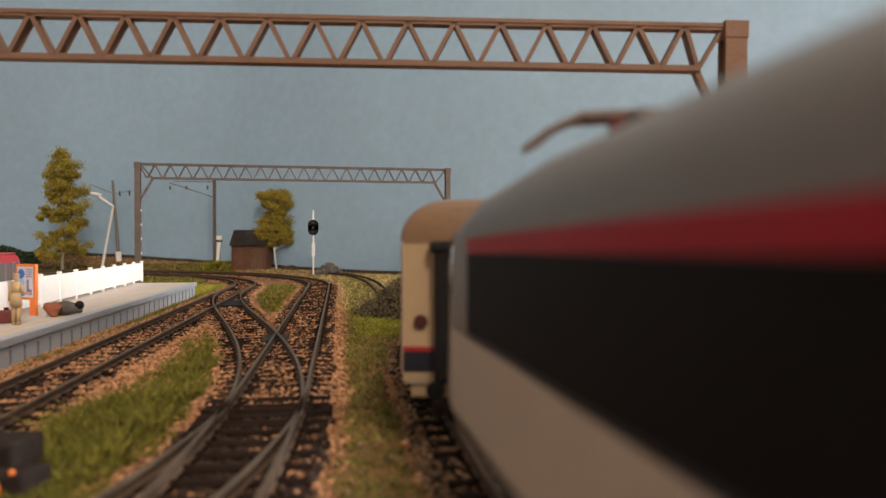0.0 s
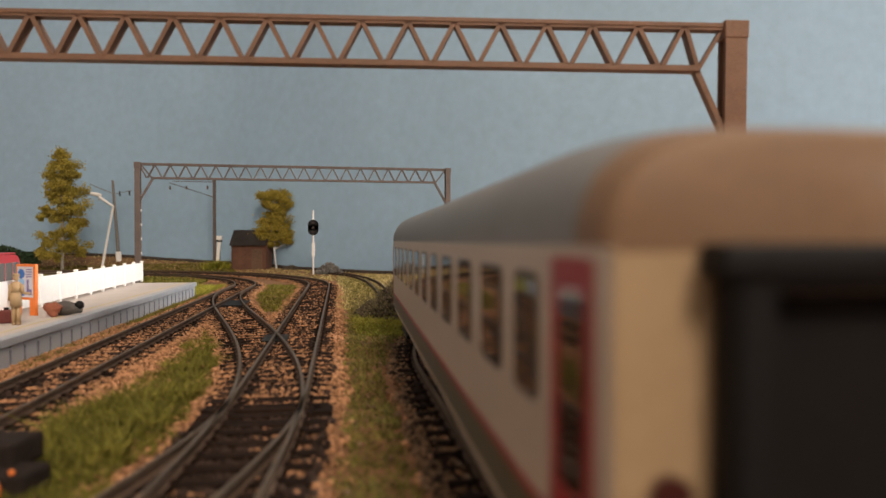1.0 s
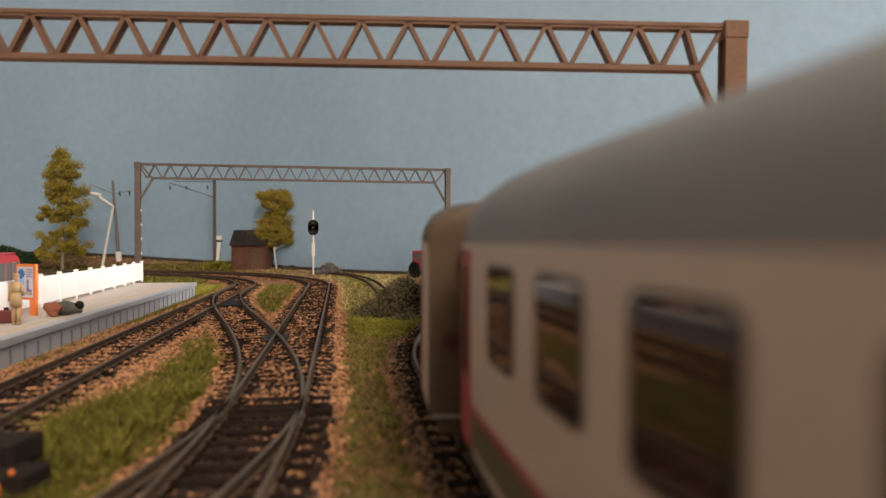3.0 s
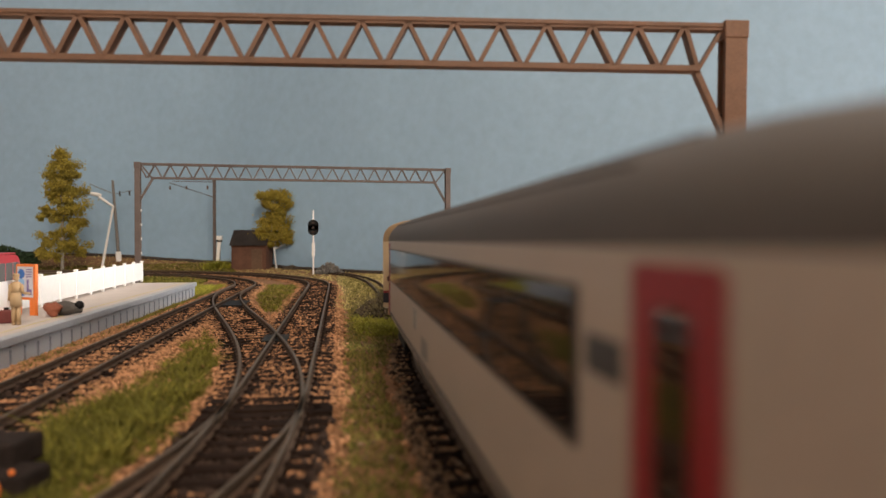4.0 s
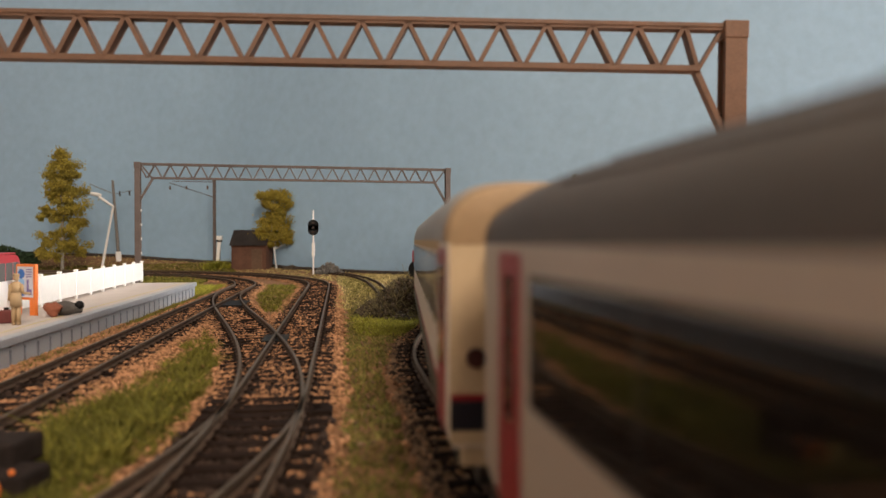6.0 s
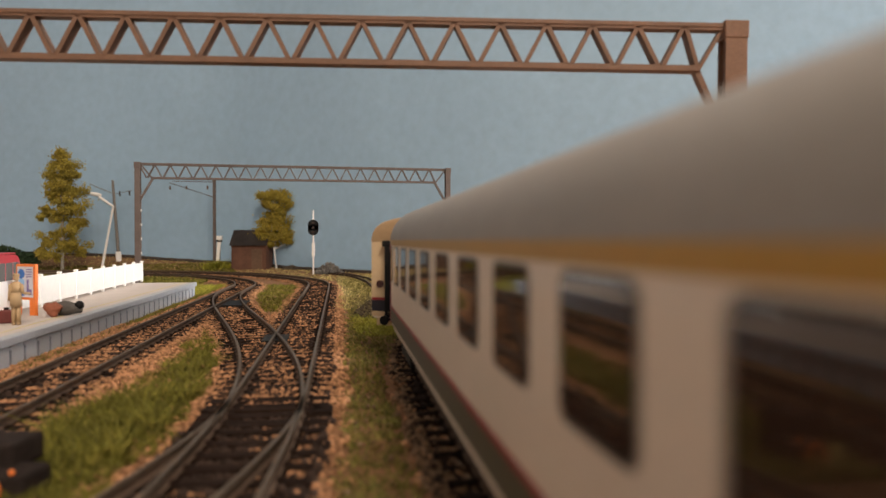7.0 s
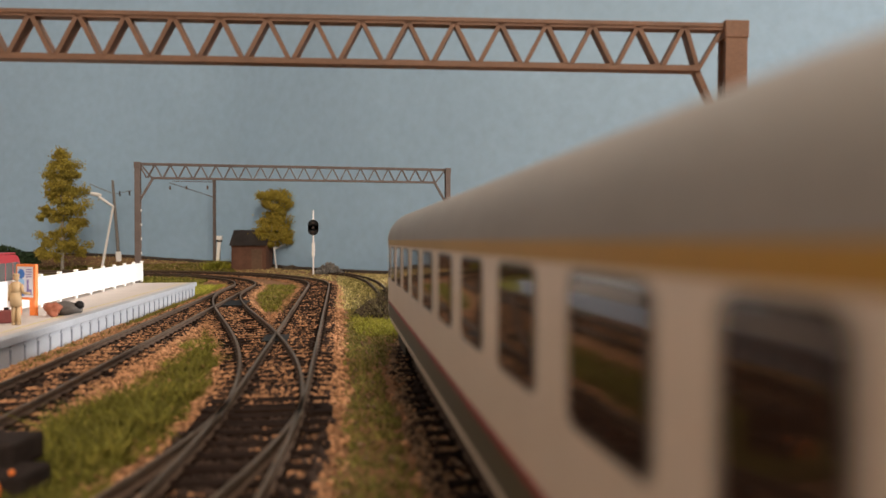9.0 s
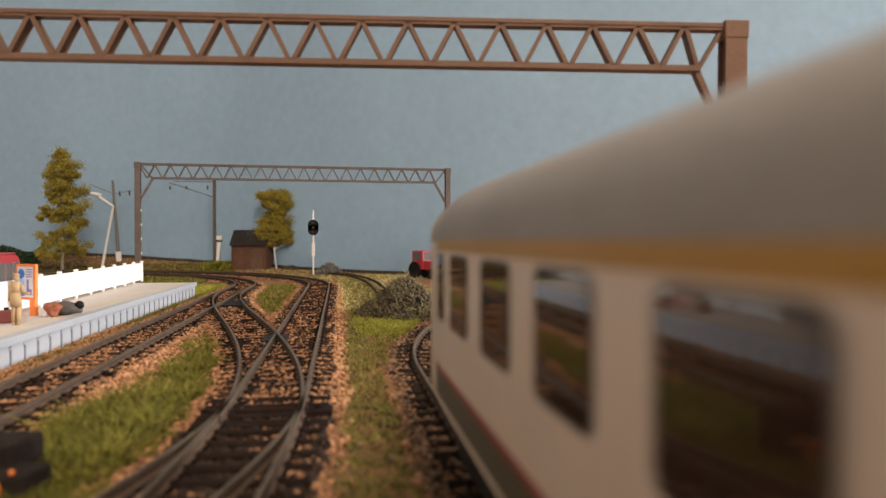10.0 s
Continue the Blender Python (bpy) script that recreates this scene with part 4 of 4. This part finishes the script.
# red tractor at the backdrop
tr = thing("tractor", "small red tractor with a cab by the backdrop", "tractor", 92, 782, -3.2, 35)
part("bonnet", boxes((-6, 6, -24, -2, 9, 19, 1.2)), M["redvan"], tr)
cab = part("cab", boxes((-8, 8, -3, 14, 10, 30, 1.0)), M["redvan"], tr)
part("cab_window", boxes((-8.3, 8.3, 0, 11, 20, 28, 0.3)), M["vanglass"], cab)
part("cab_window", boxes((-6, 6, -3.3, 14.3, 20, 28, 0.3)), M["vanglass"], cab)
part("nose", boxes((-5, 5, -25, -23.6, 10, 17, 0.4)), M["paper"], tr, "pale radiator grille")
for x in (-9.5, 6.5):
    part("rear_wheel", rod(bmesh.new(), (x, 9, 9), (x + 3, 9, 9), 9, seg=20), M["black"], tr)
    part("front_wheel", rod(bmesh.new(), (x, -18, 5.5), (x + 3, -18, 5.5), 5.5, seg=18), M["black"], tr)

# ground lamp by the platform track, close to the lens
gl = thing("ground_signal", "black ground signal with an orange ring beside the track", "signal", -52, 127, -3.6, -12)
part("case", boxes((-5.5, 3.4, -3, 5, 0, 4.6, 0.8)), M["sootbrown"], gl)
part("case_top", boxes((-10, -1.0, 1, 10, 3.6, 8.4, 0.8)), M["sootbrown"], gl)
ring = bmesh.new()
for i in range(20):
    a0, a1 = 2 * math.pi * i / 20, 2 * math.pi * (i + 1) / 20
    rod(ring, (-2.2 + 1.9 * math.cos(a0), -3.3, 2.2 + 1.9 * math.sin(a0)), (-2.2 + 1.9 * math.cos(a1), -3.3, 2.2 + 1.9 * math.sin(a1)), 0.35, seg=6)
part("ring", ring, M["orange"], gl, "orange ring")
part("knob", blob(bmesh.new(), (1.4, -2.6, 4.9), 0.5), M["orange"], gl)
part("tag", boxes((-8, -6, -3.4, -3.0, 0.5, 3.5)), M["yellow"], gl, "small yellow tag")

# ---- scatter ----


def flock(name, verts, faces, material, label, category):
    verts = np.asarray(verts, dtype=np.float32) * MM
    faces = np.asarray(faces, dtype=np.int32)
    me = bpy.data.meshes.new(name)
    n, k = faces.shape
    me.vertices.add(len(verts))
    me.vertices.foreach_set("co", verts.ravel())
    me.loops.add(n * k)
    me.loops.foreach_set("vertex_index", faces.ravel())
    me.polygons.add(n)
    me.polygons.foreach_set("loop_start", np.arange(0, n * k, k, dtype=np.int32))
    me.update(calc_edges=True)
    me.validate()
    me.materials.append(material)
    return tagged(new(name, me), label, category, kind="stuff")


RNG = np.random.default_rng(7)
ROCK_V = np.array([(-1, -1, -1), (1, -1, -1), (1, 1, -1), (-1, 1, -1), (-1, -1, 1), (1, -1, 1), (1, 1, 1), (-1, 1, 1)], dtype=float)
ROCK_F = np.array([(0, 3, 2, 1), (4, 5, 6, 7), (0, 1, 5, 4), (1, 2, 6, 5), (2, 3, 7, 6), (3, 0, 4, 7)])


def stones(name, pts, smin, smax, material, label):
    n = len(pts)
    v = ROCK_V[None] * RNG.uniform(0.55, 1.0, (n, 8, 3))
    v *= RNG.uniform(smin, smax, (n, 1, 1)) * RNG.uniform(0.7, 1.2, (n, 1, 3))
    q = RNG.normal(size=(n, 4))
    q /= np.linalg.norm(q, axis=1)[:, None]
    w, x, y, z = q.T
    r = np.stack([1 - 2 * (y * y + z * z), 2 * (x * y - z * w), 2 * (x * z + y * w), 2 * (x * y + z * w), 1 - 2 * (x * x + z * z), 2 * (y * z - x * w), 2 * (x * z - y * w), 2 * (y * z + x * w), 1 - 2 * (x * x + y * y)], 1).reshape(n, 3, 3)
    v = np.einsum("nij,nkj->nki", r, v) + np.asarray(pts)[:, None, :]
    f = ROCK_F[None] + (np.arange(n) * 8)[:, None, None]
    return flock(name, v.reshape(-1, 3), f.reshape(-1, 4), material, label, "ballast")


def along(path, count, half, y0, y1):
    """Random points beside a track: x, y and the distance across."""
    path = np.array(path)
    seg = np.diff(path, axis=0)
    ln = np.hypot(seg[:, 0], seg[:, 1])
    keep = (path[:-1, 1] >= y0) & (path[:-1, 1] <= y1)
    pr = ln * keep / np.maximum(40.0, path[:-1, 1]) ** 0.6
    i = RNG.choice(len(seg), count, p=pr / pr.sum())
    f = RNG.random(count)
    d = RNG.uniform(-half, half, count)
    nx, ny = seg[i, 1] / ln[i], -seg[i, 0] / ln[i]
    return path[i, 0] + seg[i, 0] * f + nx * d, path[i, 1] + seg[i, 1] * f + ny * d, d


def heights(x, y, d, flat=11.0):
    z = np.array([ground_height(a, b) for a, b in zip(x, y)])
    bed = np.where(np.abs(d) < flat + 6, np.where(y > 195, -3.12, -3.35), -3.5)
    return np.maximum(z, bed) + RNG.uniform(-0.3, 0.35, len(x))


def clear_of_rails(x, y, d):
    near = np.minimum(np.abs(d - 8.7), np.abs(d + 8.7))
    return near > 1.5


def ballast(name, path, count, half, y0, y1, material, label, smin=0.35, smax=0.85):
    x, y, d = along(path, count, half, y0, y1)
    # the bed thins out towards its ragged edge
    edge = half - 3 + 3 * np.array([noise.noise((a / 11, b / 11, 5)) for a, b in zip(x, y)])
    k = clear_of_rails(x, y, d) & (np.abs(d) < edge)
    if name == "ballast":
        # uneven spreading: bare patches between the sleepers
        patch = np.array([noise.noise((a / 16, b / 30, 9)) + 0.5 * noise.noise((a / 6, b / 9, 3)) for a, b in zip(x, y)])
        k &= (patch + RNG.normal(0, 0.12, len(x)) > -0.22) | (np.abs(d) > 13)
    x, y, d = x[k], y[k], d[k]
    return stones(name, np.stack([x, y, heights(x, y, d)], 1), smin, smax, material, label)


ballast("ballast", MAIN, 26000, 22, 165, 980, M["stone"], "pinkish tan ballast stones round the main track")
ballast("ballast", PLAT, 32000, 22, 140, 930, M["stone"], "pinkish tan ballast stones round the platform track")
ballast("ballast", CROSS, 13000, 20, 180, 600, M["stone"], "pinkish tan ballast stones round the crossover")
ballast("ballast", TRAIN, 15000, 21, 85, 520, M["palestone"], "dull tan ballast stones under the train")
ballast("dark_ballast", MAIN, 16000, 18, 90, 900, M["darkstone"], "dark ballast stones between the rails")
ballast("dark_ballast", PLAT, 9000, 18, 140, 900, M["darkstone"], "dark ballast stones between the platform rails")
ballast("dark_ballast", TRAIN, 9000, 20, 85, 500, M["darkstone"], "dark ballast stones under the train")

ballast("ballast", MAIN, 3000, 16, 95, 190, M["stone"], "reddish tan ballast stones between the near sleepers", 0.3, 0.65)
ballast("ballast", PLAT, 9000, 29, 170, 360, M["stone"], "pinkish tan ballast shoulder beside the platform track")
ballast("ballast", TRAIN, 4000, 22, 85, 420, M["stone"], "tan ballast stones on the shoulder of the train's track", 0.3, 0.7)
x, y, d = along(MAIN, 11000, 34, 85, 235)
k = (np.abs(d) > 15.0) & (np.abs(d) < np.where(d > 0, 18.5, 23.0) + 3.5 * RNG.random(len(d)) ** 2) & (RNG.random(len(d)) < np.where(d > 0, 0.25, 0.6))
x, y, d = x[k], y[k], d[k]
stones("ballast", np.stack([x, y, np.array([ground_height(a, b) for a, b in zip(x, y)]) + 0.1], 1), 0.3, 0.75, M["stone"], "loose tan ballast spilt beside the main track")


def tufts(name, x, y, hmin, hmax, wide, material, label, lift=0.0):
    """Thin upright blades, leaning every way."""
    n = len(x)
    z = np.array([ground_height(a, b) for a, b in zip(x, y)]) + lift
    clump = np.array([0.45 + 1.1 * max(0.0, 0.45 + noise.noise((a / 5, b / 6, 2))) + 0.5 * noise.noise((a / 1.8, b / 1.8, 4)) for a, b in zip(x, y)])
    h = RNG.uniform(hmin, hmax, n) * clump
    a = RNG.uniform(0, math.pi, n)
    lean = RNG.normal(0, 0.8, (n, 2)) * h[:, None]
    c, s = np.cos(a) * wide, np.sin(a) * wide
    base = np.stack([x, y, z], 1)
    v = np.stack([base + np.stack([-c, -s, 0 * c], 1), base + np.stack([c, s, 0 * c], 1), base + np.stack([lean[:, 0], lean[:, 1], h], 1)], 1)
    f = np.arange(3 * n).reshape(n, 3)
    return flock(name, v.reshape(-1, 3), f, material, label, "grass")


def field(count, x0, x1, y0, y1, inside, thin=0.0):
    x, y = RNG.uniform(x0, x1, count), y0 + (y1 - y0) * RNG.random(count) ** 1.25
    k = np.array([inside(a, b) + 0.75 * noise.noise((a / 7, b / 11, 8)) + 0.55 * noise.noise((a / 2.4, b / 3.5, 1)) > thin for a, b in zip(x, y)])
    return x[k], y[k]


def island(a, b):
    """The grass between the platform track and the crossover."""
    left = float(np.interp(b, [120, 180, 215, 260, 330], [-62.0, -61.0, -57.0, -54.5, -58.0]))
    right = float(np.interp(b, [120, 170, 220, 260, 300, 335, 350], [-40, -37, -38, -41, -48, -58, -63]))
    return min((a - left) / 5, (right - a) / 5, (b - 118) / 14, (345 - b) / 20)


def wedge(a, b):
    """The little triangle between the crossover and the main track."""
    left = float(np.interp(b, [400, 440, 500, 560, 640, 700], [-34, -44, -52, -60, -62, -70]))
    right = float(np.interp(b, [400, 560, 640, 700], [-31, -32, -34, -44]))
    return min((a - left) / 4, (right - a) / 4, (b - 425) / 25, (690 - b) / 30)


def strip(a, b):
    """The grass between the main track and the train's track."""
    left = float(np.interp(b, [80, 150, 250, 330, 420, 520, 640, 760], [-1, 2, 3.0, 3.5, 6, 8, 7, 0]))
    right = float(np.interp(b, [80, 160, 230, 280, 330, 400, 520, 700], [11, 11, 12, 17, 30, 44, 40, 26]))
    return min((a - left) / 4, (right - a) / 5, (b - 70) / 10, (780 - b) / 40)


tufts("grass", *field(60000, -70, -30, 115, 350, island, -0.25), 0.8, 2.3, 0.20, M["grass"], "olive green grass tufts between the tracks")
tufts("grass", *field(9000, -64, -36, 122, 205, lambda a, b: min(island(a, b), (190 - b) / 30 + 0.4, (b - 137) / 6)), 2.2, 4.6, 0.26, M["grass"], "tall bright green tufts at the grass island's near end")
tufts("grass", *field(9000, -75, -28, 420, 700, wedge), 1.0, 2.2, 0.3, M["grass"], "olive green grass tufts between diverging tracks")
tufts("grass", *field(70000, -4, 48, 70, 780, strip, -0.3), 0.6, 1.6, 0.20, M["strawgrass"], "short olive grass strip beside the train's track")
# the window-lit patch by the brushwood, its light held in the grass colour
tufts("grass", *field(16000, 0, 44, 320, 470, lambda a, b: min(strip(a, b), (a - 8) / 4, (b - 318) / 12, (395 - b) / 14)), 1.0, 2.4, 0.25, M["brightgrass"], "bright yellow-green grass below the brushwood")
tufts("grass", *field(9000, -104.5, -93, 150, 640, lambda a, b: min((a + 104.5) / 2, (-98.0 - a) / 3) + 0.1), 0.8, 1.8, 0.25, M["grass"], "grass tufts along the foot of the platform")
tufts("grass", *field(9000, -150, -92, 572, 720, lambda a, b: min((a + 150) / 8, (-97.5 - a) / 4, (b - 572) / 8, (700 - b) / 20)), 1.0, 2.2, 0.35, M["brightgrass"], "bright grass beyond the platform's end")
tufts("grass", *field(60000, -560, -130, 640, 1050, lambda a, b: 0.4 if 30 < abs(math.hypot(a + 362, b - 640) - 313) else -1), 1.0, 2.6, 0.9, M["grass"], "coarse grass inside the loop")
tufts("grass", *field(26000, -420, 90, 760, 1150, lambda a, b: 0.3 if math.hypot(a + 362, b - 640) > 372 else -1), 0.8, 1.9, 0.6, M["drygrass"], "dry pale grass on the bank")
tufts("grass", *field(16000, -2, 75, 440, 860, lambda a, b: 0.2), 0.8, 1.8, 0.5, M["drygrass"], "dry pale grass round the siding")


x, y = field(260, -70, -30, 118, 350, island)
stones("loose_ballast", np.stack([x, y, np.array([ground_height(a, b) for a, b in zip(x, y)]) + 0.7], 1), 0.3, 0.75, M["stone"], "loose tan stones among the grass")
x, y = field(350, -4, 30, 75, 560, strip)
stones("loose_ballast", np.stack([x, y, np.array([ground_height(a, b) for a, b in zip(x, y)]) + 0.5], 1), 0.3, 0.7, M["palestone"], "loose pale stones in the grass strip")


def heap(name, label, x, y, sx, sy, sz, material, seed, twigs=0, twig_mat=None, rocks=700, size=(0.8, 2.2)):
    rng = np.random.default_rng(seed)
    u = rng.normal(0, 0.42, (rocks, 2))
    u = u[np.hypot(u[:, 0], u[:, 1]) < 1]
    h = (1 - np.hypot(u[:, 0], u[:, 1]) ** 1.4) * sz * rng.uniform(0.35, 1.05, len(u))
    pts = np.stack([x + u[:, 0] * sx, y + u[:, 1] * sy, -3.4 + h], 1)
    ob = stones(name, pts, size[0], size[1], material, label)
    ob["kind"] = "stuff"
    if twigs:
        a, d = rng.uniform(0, 6.28, twigs), rng.random(twigs) ** 0.7 * 0.97
        lump = rng.uniform(0.3, 1.05, twigs)
        p = np.stack([x + np.cos(a) * d * sx, y + np.sin(a) * d * sy, -3.4 + (1 - d ** 1.4) * sz * lump], 1)
        q = p + np.stack([rng.normal(0, 3.6, twigs), rng.normal(0, 3.2, twigs), rng.normal(1.6, 2.6, twigs)], 1)
        ring = np.array([(0.20, 0, 0.0), (-0.10, 0.17, 0.08), (-0.10, -0.17, -0.08)])
        v = np.concatenate([p[:, None] + ring[None], q[:, None] + 0.45 * ring[None]], 1)
        f = np.array([(0, 1, 4, 3), (1, 2, 5, 4), (2, 0, 3, 5)])[None] + (np.arange(twigs) * 6)[:, None, None]
        flock(name + "_twigs", v.reshape(-1, 3), f.reshape(-1, 4), twig_mat, "tangled dry twigs of the brushwood heap", "brushwood")
    return ob


heap("brushwood", "dark brown brushwood heap beside the track", 35, 398, 25, 26, 21, M["brush"], 3, 2600, M["twig"], 1100, (0.4, 1.1))
heap("brushwood", "low dark earth heap beside brushwood", 18, 402, 12, 14, 8, M["brush"], 5, 120, M["twig"], 500, (0.4, 1.1))
heap("rubble", "grey rubble mound by the signal", -12, 890, 19, 12, 13, M["rubble"], 8, 0, None, 500, (0.9, 2.4))
heap("rubble", "dark rubble beside the birch", -62, 975, 14, 8, 8, M["brush"], 9, 0, None, 260, (0.9, 2.2))
for x, y, seed in ((-156, 1000, 2),):
    RNG = np.random.default_rng(seed)
    a = RNG.normal(0, 7, 1500)
    b = RNG.normal(0, 5, 1500)
    tufts("bush_grass", x + a, y + b, 2.5, 9.0, 0.9, M["brightgrass"], "bright green tuft at the marker post")

# ---- the room around the layout ----
part("wall_north", boxes((-3700, 3700, 3690, 3700, -900, 1500)), M["wall"])["kind"] = "structure"
part("wall_south", boxes((-3700, 3700, -2400, -2390, -900, 1500)), M["wall"])["kind"] = "structure"
# unseen, set close in to bounce light onto the train's left side
part("bounce_wall_west", boxes((-2000, -1990, -3690, 3690, -900, 1500)), M["wall"])["kind"] = "structure"
part("wall_east", boxes((3690, 3700, -3690, 3690, -900, 1500)), M["wall"])["kind"] = "structure"
part("ceiling", boxes((-3700, 3700, -3700, 3700, 1502, 1520)), M["wall"])["kind"] = "structure"
part("floor", boxes((-3690, 3690, -3690, 3690, -905, -900)), M["brownwood"])["kind"] = "structure"

motions()
